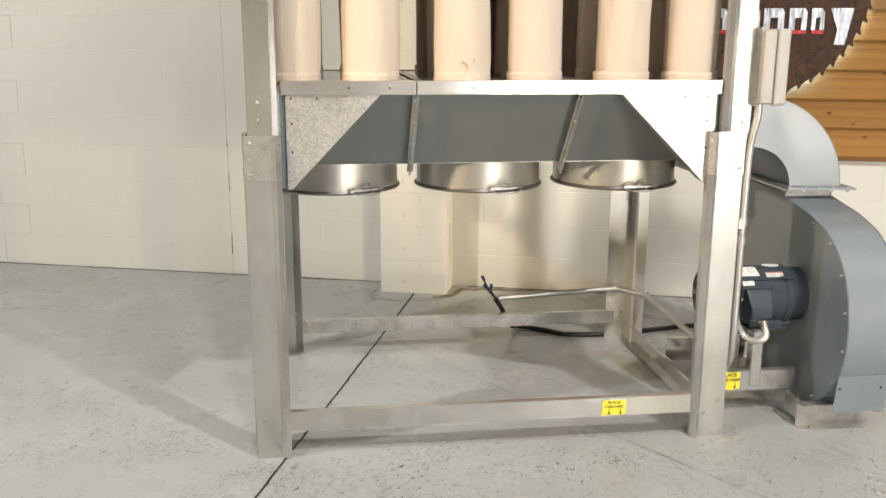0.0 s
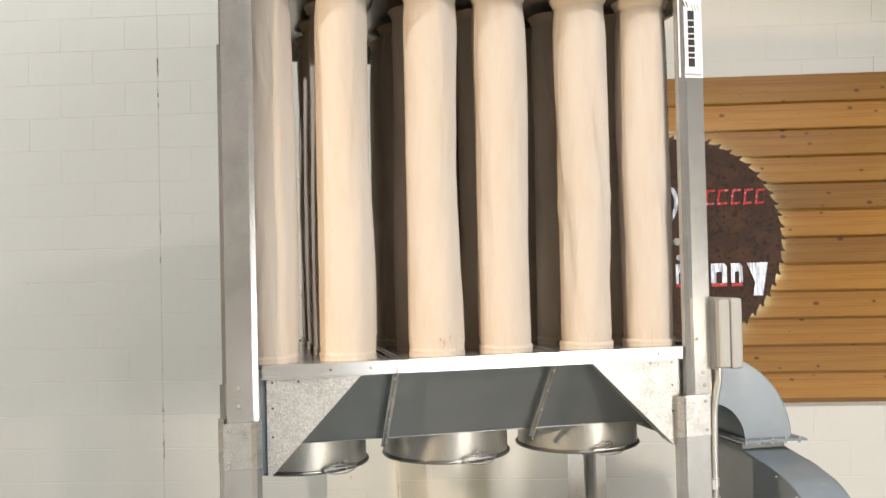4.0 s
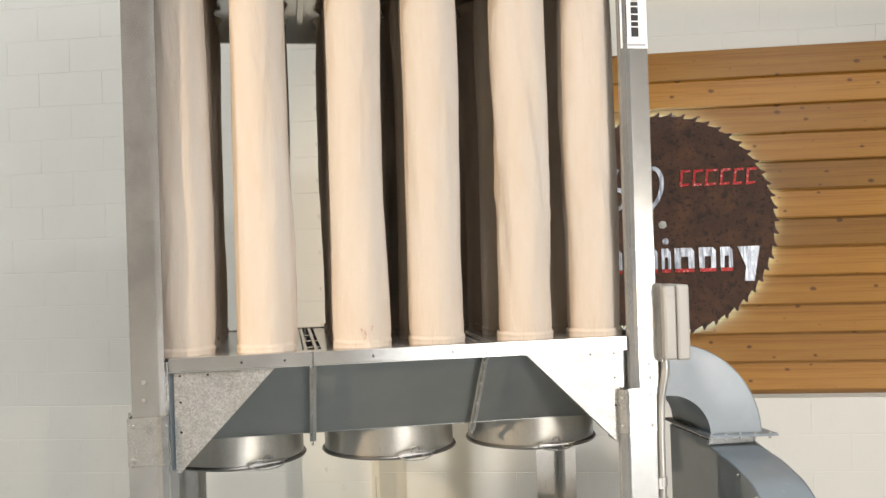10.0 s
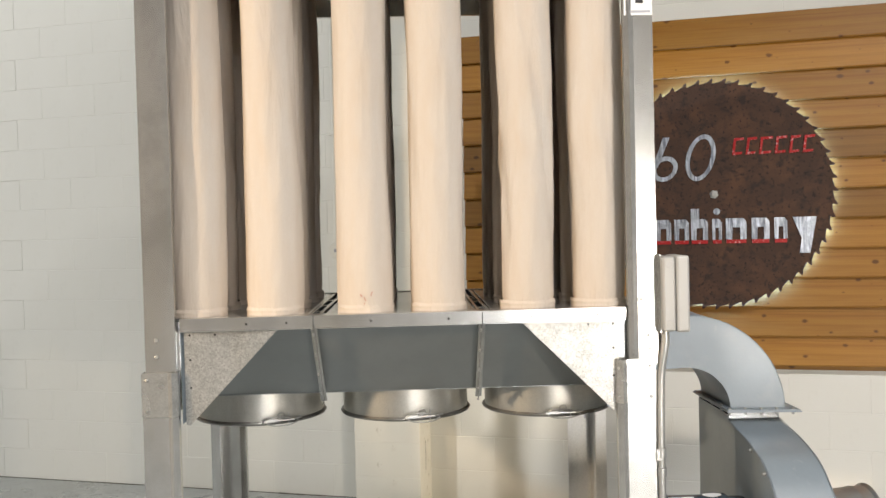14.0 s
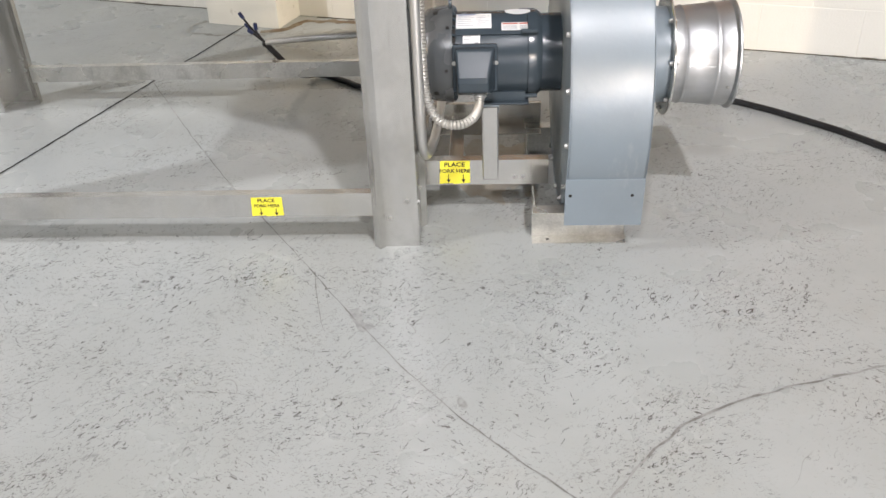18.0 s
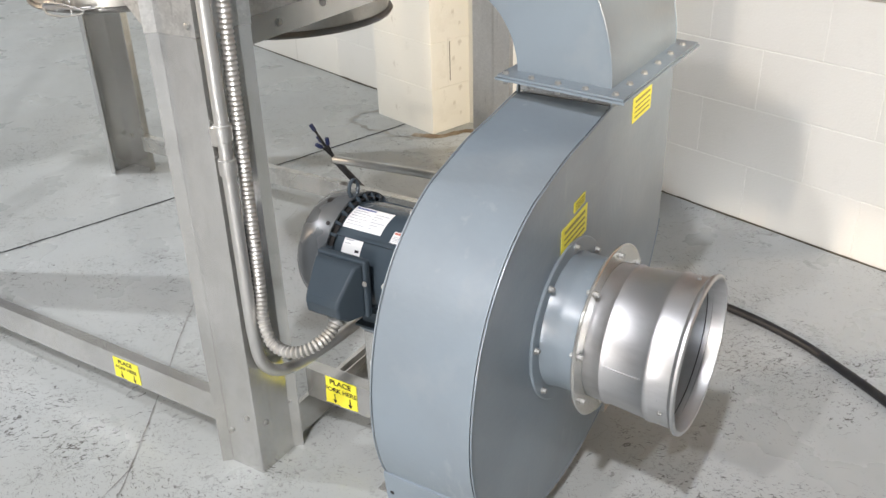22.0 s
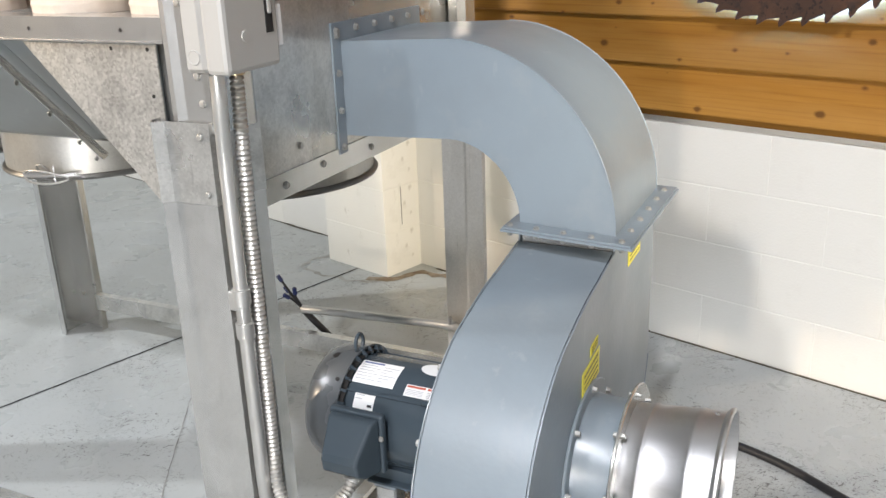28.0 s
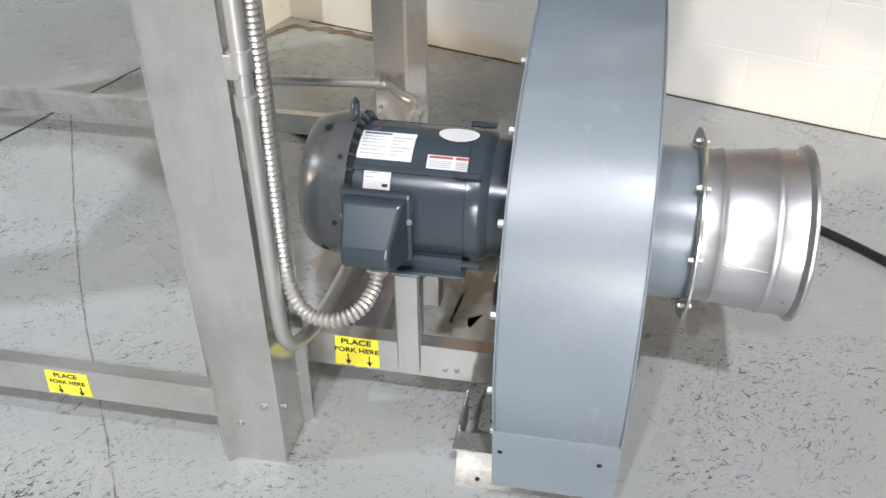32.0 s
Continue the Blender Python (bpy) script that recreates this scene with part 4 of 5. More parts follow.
for x in (2.268, 2.441):
    part("hole", Shape().lathe([(0.0001, 0), (0.005, 0), (0.005, 0.0008), (0.0001, 0.0008)], (x, -0.0740, 0.206), (0, -1, -0.12), 10), DARK, apron)
part("paint_chip", Shape().slab([(2.456, -0.1030, 0.432), (2.464, -0.1030, 0.436), (2.466, -0.1035, 0.424), (2.464, -0.1040, 0.405), (2.457, -0.1040, 0.402), (2.459, -0.1035, 0.416)], (0, -0.0015, 0)), RUST, housing, "rusty chip in the paint")

# outlet neck, flange and square elbow
part("neck", Shape().box(X0 + 0.008, X1 - 0.006, 0.474, 0.842, 0.868, 0.925), STEEL, blower)
EX, EZ, RI, RO = 2.093, 0.927, 0.172, 0.389
E0, E1 = 0.435, 0.812
SKEW = 0.11  # the duct stands slightly askew on the housing


def skewed(y, x):
    return y + (X1 - x) * SKEW


def askew(x0, x1, y0, y1):
    return [(x0, skewed(y0, x0)), (x1, skewed(y0, x1)), (x1, skewed(y1, x1)), (x0, skewed(y1, x0))]


flange = part("flange", Shape().prism(askew(2.236, 2.530, 0.386, 0.842), "z", 0.921, 0.926).prism(askew(2.240, 2.526, 0.390, 0.838), "z", 0.9265, 0.931), PAINT, blower, "bolted duct flange")
for x, y in [(2.252, 0.406), (2.314, 0.406), (2.376, 0.406), (2.438, 0.406), (2.503, 0.406), (2.503, 0.48), (2.503, 0.56), (2.503, 0.64), (2.503, 0.72), (2.503, 0.80), (2.25, 0.5), (2.25, 0.62), (2.25, 0.74)]:
    part("flange_bolt", Shape().bolt((x, skewed(y, x), 0.931), (0, 0, 1), 0.006, 0.006).bolt((x, skewed(y, x), 0.921), (0, 0, -1), 0.006, 0.012), BOLT, flange)
bend = [(EX + RO * math.cos(math.radians(a)), EZ + RO * math.sin(math.radians(a))) for a in range(0, 91, 5)]
inner = [(EX + RI * math.cos(math.radians(a)), EZ + RI * math.sin(math.radians(a))) for a in range(90, -1, -6)]
run = bend + [(1.812, EZ + RO - 0.014), (1.812, EZ + RI - 0.016)] + inner


skin = Shape().add([(x, skewed(y, x), z) for y in (E0, E1) for x, z in bend + [(1.812, EZ + RO - 0.014)]], [(i, i + 1, 20 + i + 1, 20 + i) for i in range(19)], True)
skin.add([(x, skewed(y, x), z) for y in (E0, E1) for x, z in [(1.812, EZ + RI - 0.016)] + inner], [(i, i + 1, 17 + i + 1, 17 + i) for i in range(16)], True)
elbow = part("elbow_duct", skin, PAINT, blower, "square grey elbow duct")
for y in (E0, E1):
    cheek = [(x, skewed(y, x), z) for x, z in run]
    part("duct_cheek", Shape().slab(cheek, (0, 0.003, 0)), PAINT, elbow)
    part("duct_bead", Shape().tube([(x, skewed(y, x), z) for x, z in bend], 0.0018, 6), PAINT, elbow)
W0, W1 = skewed(E0, 1.812), skewed(E1, 1.812)
collar = part("wall_flange", Shape().box(1.8065, 1.812, W0 - 0.035, W0, EZ + RI - 0.055, EZ + RO + 0.028).box(1.8065, 1.812, W0, W1 + 0.03, EZ + RO - 0.014, EZ + RO + 0.028).box(1.8065, 1.812, W1, W1 + 0.03, EZ + RI - 0.055, EZ + RO - 0.014), PAINT, blower)
for y, z in [(W0 - 0.018, EZ + RI - 0.040 + 0.086 * k) for k in range(4)] + [(W0 - 0.018 + 0.088 * k, EZ + RO + 0.010) for k in range(6)]:
    part("flange_bolt", Shape().bolt((1.812, y, z), (1, 0, 0), 0.007, 0.008), BOLT, collar)

# inlet side: ring, spun collar, bolted flange, bright spigot
AXIS = (0.290, 0.484)
ring = part("inlet_ring", Shape().lathe([(0.141, 0.0), (0.172, 0.0), (0.174, 0.002), (0.174, 0.005), (0.172, 0.007), (0.141, 0.007)], (X1, *AXIS), (1, 0, 0), 56), PAINT, blower)
for k in range(8):
    a = math.radians(85 + 45 * k)
    part("ring_bolt", Shape().bolt((X1 + 0.007, AXIS[0] + 0.160 * math.cos(a), AXIS[1] + 0.160 * math.sin(a)), (1, 0, 0), 0.0055, 0.010), BOLT, ring)
part("inlet_collar", Shape().lathe([(0.144, 0.0), (0.141, 0.01), (0.140, 0.085), (0.136, 0.085), (0.136, 0.0)], (X1 + 0.006, *AXIS), (1, 0, 0), 56), PAINT, blower)
ring = part("inlet_flange", Shape().lathe([(0.140, 0.0), (0.176, 0.0), (0.178, 0.002), (0.178, 0.005), (0.176, 0.007), (0.140, 0.007)], (2.560, *AXIS), (1, 0, 0), 56), STEEL, blower, "bolted inlet flange")
for k in range(8):
    a = math.radians(80 + 45 * k)
    y, z = AXIS[0] + 0.159 * math.cos(a), AXIS[1] + 0.159 * math.sin(a)
    part("flange_bolt", Shape().bolt((2.567, y, z), (1, 0, 0), 0.0055, 0.008).bolt((2.560, y, z), (-1, 0, 0), 0.0055, 0.010), BOLT, ring)
profile = [(0.139, 0.0), (0.140, 0.028), (0.1420, 0.031), (0.1436, 0.036), (0.1420, 0.041), (0.1410, 0.044), (0.1475, 0.118), (0.1495, 0.121), (0.1512, 0.127), (0.1500, 0.133), (0.1490, 0.136), (0.1515, 0.172), (0.156, 0.175),
           (0.1605, 0.180), (0.1605, 0.185), (0.156, 0.188), (0.1515, 0.187), (0.150, 0.180), (0.145, 0.11), (0.138, 0.0)]
spigot = part("inlet_spigot", Shape().lathe(profile, (2.567, *AXIS), (1, 0, 0), 72), STAINLESS, blower, "bright beaded sheet-metal inlet spigot")
part("gasket", Shape().lathe([(0.145, 0.150), (0.150, 0.152), (0.150, 0.160), (0.145, 0.162)], (2.567, *AXIS), (1, 0, 0), 48), BLACK, spigot)
part("seam", Shape().slab([(2.612, AXIS[0] - 0.1400, AXIS[1] + 0.012), (2.684, AXIS[0] - 0.1470, AXIS[1] + 0.012), (2.684, AXIS[0] - 0.1470, AXIS[1] + 0.0135), (2.612, AXIS[0] - 0.1400, AXIS[1] + 0.0135)], (0, -0.0035, 0)), STAINLESS, spigot)
for k in range(3):
    a = math.radians(200 + 120 * k)
    part("rivet", Shape().bolt((2.725, AXIS[0] + 0.1505 * math.cos(a), AXIS[1] + 0.1505 * math.sin(a)), (0, math.cos(a), math.sin(a)), 0.004, 0.004), BOLT, spigot)
# dark disc on the closed side plate, drawn as the inlet's shaded inside
part("inlet_dark_disc", Shape().lathe([(0.0001, 0), (0.138, 0), (0.138, 0.003), (0.0001, 0.003)], (X1 + 0.001, *AXIS), (1, 0, 0), 32), DARK, blower)

# yellow warning labels on the side plate
def side_label(y0, z0, y1, z1, tall):
    lab = part("warning_label", Shape().slab([(X1 + 0.0005, y0, z0), (X1 + 0.0005, y1, z1), (X1 + 0.0005, y1, z1 + tall), (X1 + 0.0005, y0, z0 + tall)], (0.001, 0, 0)), YELLOW, blower, "yellow warning label")
    for k in range(4):
        f0, f1 = 0.16 + 0.2 * k, 0.16 + 0.2 * k + (0.10 if k == 3 else 0.06)
        part("text_bar", Shape().slab([(X1 + 0.0018, y0 + (y1 - y0) * 0.1, z0 + (z1 - z0) * 0.1 + tall * f0), (X1 + 0.0018, y0 + (y1 - y0) * 0.9, z0 + (z1 - z0) * 0.9 + tall * f0), (X1 + 0.0018, y0 + (y1 - y0) * 0.9, z0 + (z1 - z0) * 0.9 + tall * f1), (X1 + 0.0018, y0 + (y1 - y0) * 0.1, z0 + (z1 - z0) * 0.1 + tall * f1)], (0.0006, 0, 0)), LABELINK, lab)
    return lab


side_label(0.246, 0.640, 0.366, 0.652, 0.062)
side_label(0.300, 0.716, 0.352, 0.722, 0.022)
side_label(0.590, 0.806, 0.700, 0.810, 0.056)

# motor
MY, MZ = 0.305, 0.4935
motor = part("motor", Shape().lathe([(0.0001, 0.0), (0.125, 0.0), (0.130, 0.003), (0.130, 0.012), (0.124, 0.016), (0.124, 0.275), (0.1270, 0.277), (0.1270, 0.300), (0.125, 0.306), (0.115, 0.318), (0.115, 0.378)], (1.880, MY, MZ), (1, 0, 0), 64), MOTOR, blower, "dark grey electric motor with labels")
cover = Shape().lathe([(0.0001, 0.0), (0.104, 0.0), (0.115, 0.003), (0.124, 0.009), (0.131, 0.019), (0.1365, 0.034), (0.1405, 0.052), (0.1428, 0.072), (0.1436, 0.098), (0.138, 0.098), (0.137, 0.075)], (1.840, MY, MZ), (1, 0, 0), 64)
part("fan_cover", cover, COVER, motor, "domed fan cover with slotted grille")
for ringr in (0.035, 0.055, 0.075, 0.095):
    for k in range(6):
        arc = [(1.8402, MY + ringr * math.cos(math.radians(a)), MZ + ringr * math.sin(math.radians(a))) for a in range(60 * k + 8, 60 * k + 54, 6)]
        part("grille_slot", Shape().tube(arc, 0.0045, 6), DARK, motor)
part("vent_gap", Shape().lathe([(0.1295, 0.0), (0.1315, 0.0), (0.1315, 0.013), (0.1295, 0.013)], (1.934, MY, MZ), (1, 0, 0), 48), DARK, motor)
for k in range(30):
    a = math.radians(12 * k + 5)
    c, s = math.cos(a), math.sin(a)
    part("cooling_fin", Shape().slab([(1.930, MY + 0.126 * c, MZ + 0.126 * s), (1.949, MY + 0.126 * c, MZ + 0.126 * s), (1.948, MY + 0.1335 * c, MZ + 0.1335 * s), (1.940, MY + 0.1422 * c, MZ + 0.1422 * s), (1.930, MY + 0.1422 * c, MZ + 0.1422 * s)], (0, -0.006 * s, 0.006 * c)), MOTOR, motor)
for a, x in ((60, 1.888), (104, 1.889), (180, 1.920), (215, 1.888), (130, 1.924)):
    c, s = math.cos(math.radians(a)), math.sin(math.radians(a))
    r = 0.1392 if x < 1.89 else 0.1442
    part("cover_hole", Shape().lathe([(0.0001, 0), (0.009 if x < 1.89 else 0.005, 0), (0.009 if x < 1.89 else 0.005, 0.0015), (0.0001, 0.0015)], (x, MY + r * c, MZ + r * s), (0, c, s), 12), DARK, motor)
part("eye_bolt", Shape().tube([(1.930, MY + 0.017 * math.cos(math.radians(a)), MZ + 0.159 + 0.021 * math.sin(math.radians(a))) for a in range(-90, 271, 15)], 0.0045, 8).rod((1.930, MY, MZ + 0.12), (1.930, MY, MZ + 0.145), 0.008, 10), MOTOR, motor, "lifting eye bolt")
# long body ribs and end brackets
for a in (134, 46, 226, 314):
    c, s = math.cos(math.radians(a)), math.sin(math.radians(a))
    part("body_rib", Shape().slab([(1.90, MY + 0.1235 * c, MZ + 0.1235 * s), (2.14, MY + 0.1235 * c, MZ + 0.1235 * s), (2.14, MY + 0.130 * c, MZ + 0.130 * s), (1.90, MY + 0.130 * c, MZ + 0.130 * s)], (0, -0.006 * s, 0.006 * c)), MOTOR, motor)
for a in (45, 135, 225, 315):
    c, s = math.cos(math.radians(a)), math.sin(math.radians(a))
    part("through_bolt", Shape().rod((2.135, MY + 0.139 * c, MZ + 0.139 * s), (2.185, MY + 0.139 * c, MZ + 0.139 * s), 0.0065, 8), MOTOR, motor)


def motor_label(name, x0, x1, a0, a1, bars, r=0.1246, steps=6):
    """A label bent round the motor's body, with printed bars."""
    def patch(xa, xb, fa, fb, rr, mat, parent, nm):
        v = []
        for x in (xa, xb):
            for k in range(steps + 1):
                a = math.radians(a0 + (a1 - a0) * (fa + (fb - fa) * k / steps))
                v.append((x, MY + rr * math.cos(a), MZ + rr * math.sin(a)))
        n = steps + 1
        return part(nm, Shape().add(v, [(k, k + 1, n + k + 1, n + k) for k in range(steps)], True), mat, parent)
    lab = patch(x0, x1, 0, 1, r, WHITE, motor, name)
    for fx0, fx1, fa, fb, mat in bars:
        patch(x0 + (x1 - x0) * fx0, x0 + (x1 - x0) * fx1, fa, fb, r + 0.0006, mat, lab, "print_bar")
    return lab


PRINT = [(0.05, 0.55, 0.06, 0.14, BLUEINK)] + [(0.05, 0.42 + 0.1 * (k % 2), 0.22 + 0.12 * k, 0.25 + 0.12 * k, GREYINK) for k in range(6)] + [(0.58, 0.95 - 0.12 * (k % 3), 0.22 + 0.12 * k, 0.25 + 0.12 * k, GREYINK) for k in range(6)]
motor_label("name_plate", 1.948, 2.051, 95, 126, PRINT)
motor_label("rating_label", 1.968, 2.018, 134, 152, [(0.06, 0.5, 0.2, 0.26, GREYINK), (0.06, 0.4, 0.4, 0.45, GREYINK), (0.7, 0.92, 0.7, 0.85, INK)])
warn = [(0.03, 0.48, 0.08, 0.26, REDINK), (0.53, 0.97, 0.08, 0.26, REDINK)] + [(0.04 + 0.5 * (k // 4), 0.46 + 0.5 * (k // 4), 0.44 + 0.13 * (k % 4), 0.49 + 0.13 * (k % 4), GREYINK) for k in range(8)]
motor_label("warning_plate", 2.080, 2.178, 117, 130, warn)
part("round_label", Shape().add([(2.128 + 0.038 * math.cos(t), MY + 0.1278 * math.cos(math.radians(91) + 0.19 * math.sin(t)), MZ + 0.1278 * math.sin(math.radians(91) + 0.19 * math.sin(t))) for t in [2 * math.pi * k / 28 for k in range(28)]], [tuple(range(28))]), WHITE, motor, "white oval label")

# junction box on the motor's front
lid = [(0.130, 0.572), (0.110, 0.570), (0.063, 0.505), (0.058, 0.490), (0.062, 0.462), (0.086, 0.446), (0.130, 0.442)]
lid = [(y + 0.018, z - 0.004) for y, z in lid]
n = len(lid)
hood = Shape().add([(1.946 + 0.12 * (0.148 - y), y, z) for y, z in lid] + [(2.062 - 0.30 * (0.148 - y), y, z) for y, z in lid], [tuple(range(n))[::-1], tuple(range(n, 2 * n))] + [(i, (i + 1) % n, n + (i + 1) % n, n + i) for i in range(n)])
jb = part("junction_box", hood.box(1.938, 2.068, 0.1485, 0.168, 0.432, 0.573), MOTOR, blower, "tapered dark junction box")
bev = jb.modifiers.new("bevel", "BEVEL")
bev.width, bev.segments, bev.limit_method = 0.006, 3, "ANGLE"
screws([(1.943, 0.1480, 0.520), (2.064, 0.1480, 0.520)], (0, -1, 0), jb, 0.005, 0.004)
part("gland", Shape().lathe([(0.013, 0), (0.017, 0.002), (0.017, 0.016), (0.013, 0.018)], (2.015, 0.105, 0.430), (0, 0, 1), 16).rod((1.995, 0.098, 0.440), (2.035, 0.098, 0.440), 0.003, 8), CONDUIT, jb)

# base frame of the blower
front = [(0.190, 0.108), (0.190, 0.192), (0.225, 0.192), (0.225, 0.189), (0.193, 0.189), (0.193, 0.111), (0.225, 0.111), (0.225, 0.108)]
base = part("front_base_rail", Shape().prism(front, "x", 1.826, 2.224), STEEL, blower)
fork_sticker(base, 1.885, 1.981, 0.1895, 0.112, 0.191)
part("rear_base_rail", Shape().prism([(0.662, 0.100), (0.662, 0.190), (0.640, 0.190), (0.640, 0.187), (0.659, 0.187), (0.659, 0.103), (0.578, 0.103), (0.578, 0.100)], "x", 1.836, 2.224), STEEL, blower)
for x, y in [(2.045, 0.19), (2.12, 0.19), (2.145, 0.19), (2.03, 0.19), (2.055, 0.19)]:
    part("base_bolt", Shape().bolt((x, y, 0.135 + 0.02 * (x < 2.05)), (0, -1, 0), 0.005, 0.004), BOLT, base)
for y in (0.185, 0.395):
    part("motor_upright", Shape().box(2.020, 2.070, y, y + 0.045, 0.125, 0.3710, 0.004), STEEL, blower)
part("motor_cross_bar", Shape().box(2.018, 2.072, 0.182, 0.455, 0.3715, 0.3765).box(2.018, 2.022, 0.235, 0.385, 0.33, 0.3715).box(2.068, 2.072, 0.235, 0.385, 0.33, 0.3715), PAINT, blower)
part("motor_foot", Shape().box(2.00, 2.16, 0.180, 0.365, 0.377, 0.383, 0.002).box(2.01, 2.15, 0.20, 0.215, 0.382, 0.41).box(2.01, 2.15, 0.325, 0.34, 0.382, 0.41), MOTOR, motor)
part("base_cross_bar", Shape().prism([(1.915, 0.115), (1.915, 0.185), (1.918, 0.185), (1.918, 0.118), (1.955, 0.118), (1.955, 0.115)], "y", 0.225, 0.576), STEEL, blower)
for y0, sy in ((0.008, 1), (0.668, -1)):
    o = [(0, 0), (0.047, 0), (0.047, 0.105), (0, 0.105), (0, 0.102), (0.044, 0.102), (0.044, 0.003), (0, 0.003)]
    foot = part("foot_channel", Shape().prism([(y0 + sy * a, b) for a, b in o], "x", 2.168, 2.446), MOTTLED, blower)
    part("foot_bracket", Shape().box(2.172, 2.176, min(y0 + sy * 0.048, y0 + sy * 0.150), max(y0 + sy * 0.048, y0 + sy * 0.150), 0.030, 0.118, 0.001), STEEL, blower)
    part("hole", Shape().lathe([(0.0001, 0), (0.005, 0), (0.005, 0.0008), (0.0001, 0.0008)], (2.215, y0 + sy * 0.020, 0.003), (0, 0, 1), 10), DARK, foot)

# ---- electrics on the right-hand post ----
enclosure = thing("control_box", "pale grey electrical enclosure mounted on the steel post", "control box")
case = part("enclosure_body", Shape().box(1.848, 1.893, -0.062, 0.088, 1.318, 1.583, 0.007), BOXGREY, enclosure)
lid = part("enclosure_lid", Shape().box(1.895, 1.943, -0.065, 0.091, 1.315, 1.586, 0.009), BOXGREY, enclosure)
for z in (1.345, 1.556):
    part("knockout", Shape().lathe([(0.0001, 0.001), (0.011, 0.001), (0.012, 0.002), (0.0135, 0.0), (0.0135, -0.002)], (1.871, -0.062, z), (0, -1, 0), 24), BOXGREY, case)
part("mount_plate", Shape().box(1.8465, 1.8485, -0.030, 0.080, 1.31, 1.592), STEEL, enclosure)
part("switch_recess", Shape().box(1.9425, 1.9445, 0.051, 0.072, 1.375, 1.462, 0.0005), DARK, lid)
part("switch_lever", Shape().box(1.943, 1.948, 0.057, 0.067, 1.408, 1.432, 0.0015), BOXGREY, lid)
part("cover_screw", Shape().lathe([(0.0001, 0.002), (0.010, 0.002), (0.011, 0.0)], (1.943, -0.010, 1.376), (1, 0, 0), 20), BOXGREY, lid)
part("print_bar", Shape().box(1.9425, 1.944, -0.040, 0.03, 1.535, 1.56), GREYINK, lid)
part("side_tag", Shape().box(1.936, 1.9375, 0.090, 0.107, 1.348, 1.420), WHITE, lid)

pipe = thing("rigid_conduit", "bare steel electrical conduit running down the post beside the enclosure", "conduit")
down = [(1.868, -0.005, 1.318), (1.868, -0.005, 1.27), (1.858, 0.004, 1.20), (1.852, 0.010, 1.12), (1.850, 0.012, 0.9), (1.850, 0.012, 0.6), (1.850, 0.014, 0.40), (1.852, 0.03, 0.31), (1.858, 0.09, 0.262), (1.872, 0.20, 0.255), (1.882, 0.41, 0.258), (1.882, 0.80, 0.262), (1.878, 1.03, 0.266), (1.862, 1.102, 0.270), (1.83, 1.120, 0.275), (1.79, 1.160, 0.278), (1.745, 1.192, 0.279), (1.60, 1.200, 0.270), (1.45, 1.200, 0.263), (1.135, 1.205, 0.243)]
part("conduit_tube", Shape().tube(even(curve_points(down, 12), 0.012), 0.0143, 16), CONDUIT, pipe)
for z in (0.872, 0.80, 0.835):
    part("coupling" if z != 0.835 else "strap", Shape().lathe([(0.0145, -0.018), (0.0185, -0.016), (0.0185, 0.016), (0.0145, 0.018)], (1.850, 0.012, z), (0, 0, 1), 18) if z != 0.835 else Shape().box(1.829, 1.852, -0.004, 0.030, 0.845, 0.885, 0.002), CONDUIT, pipe)
part("elbow_fitting", Shape().lathe([(0.013, -0.016), (0.018, -0.014), (0.018, 0.014), (0.013, 0.016)], (1.742, 1.193, 0.279), (1, 0, 0), 16).rod((1.742, 1.183, 0.289), (1.742, 1.183, 0.319), 0.006, 8), CONDUIT, pipe)
part("elbow_fitting", Shape().lathe([(0.013, -0.02), (0.019, -0.018), (0.019, 0.018), (0.013, 0.02)], (1.877, 1.050, 0.267), (0, 1, 0), 16).bolt((1.877, 1.050, 0.285), (0, 0, 1), 0.007, 0.012), CONDUIT, pipe)

flex = thing("flexible_conduit", "shiny spiral flexible conduit looping from the box to the motor", "conduit")
loop = [(1.872, 0.045, 1.318), (1.868, 0.047, 1.22), (1.862, 0.047, 1.0), (1.860, 0.046, 0.75), (1.860, 0.044, 0.60), (1.864, 0.038, 0.50), (1.878, 0.022, 0.438), (1.912, 0.006, 0.400), (1.960, 0.008, 0.392), (1.996, 0.034, 0.400), (2.012, 0.076, 0.416), (2.015, 0.103, 0.438)]
part("spiral_tube", Shape().tube(even(curve_points(loop, 14), 0.0025), 0.0108, 14, 0.0038), FLEX, flex)
part("connector", Shape().lathe([(0.011, -0.02), (0.015, -0.018), (0.015, 0.0), (0.012, 0.004)], (1.872, 0.045, 1.318), (0, 0, 1), 16), BRASS, flex)

cable = thing("power_cable", "black rubber power cable lying on the floor with taped ends", "cable")
line = [(1.125, 1.225, 0.235), (1.165, 1.25, 0.17), (1.225, 1.32, 0.06), (1.30, 1.43, 0.013), (1.42, 1.35, 0.013), (1.514, 1.27, 0.013), (1.725, 1.246, 0.013), (2.025, 1.298, 0.013), (2.274, 1.335, 0.013), (2.60, 1.26, 0.013), (2.80, 1.185, 0.013), (2.95, 1.09, 0.013), (3.09, 0.985, 0.013), (3.25, 0.83, 0.013), (3.40, 0.65, 0.013), (3.7, 0.2, 0.013), (4.2, -0.6, 0.013)]
part("cable_sheath", Shape().tube(even(curve_points(line, 10), 0.02), 0.0125, 12), BLACK, cable)
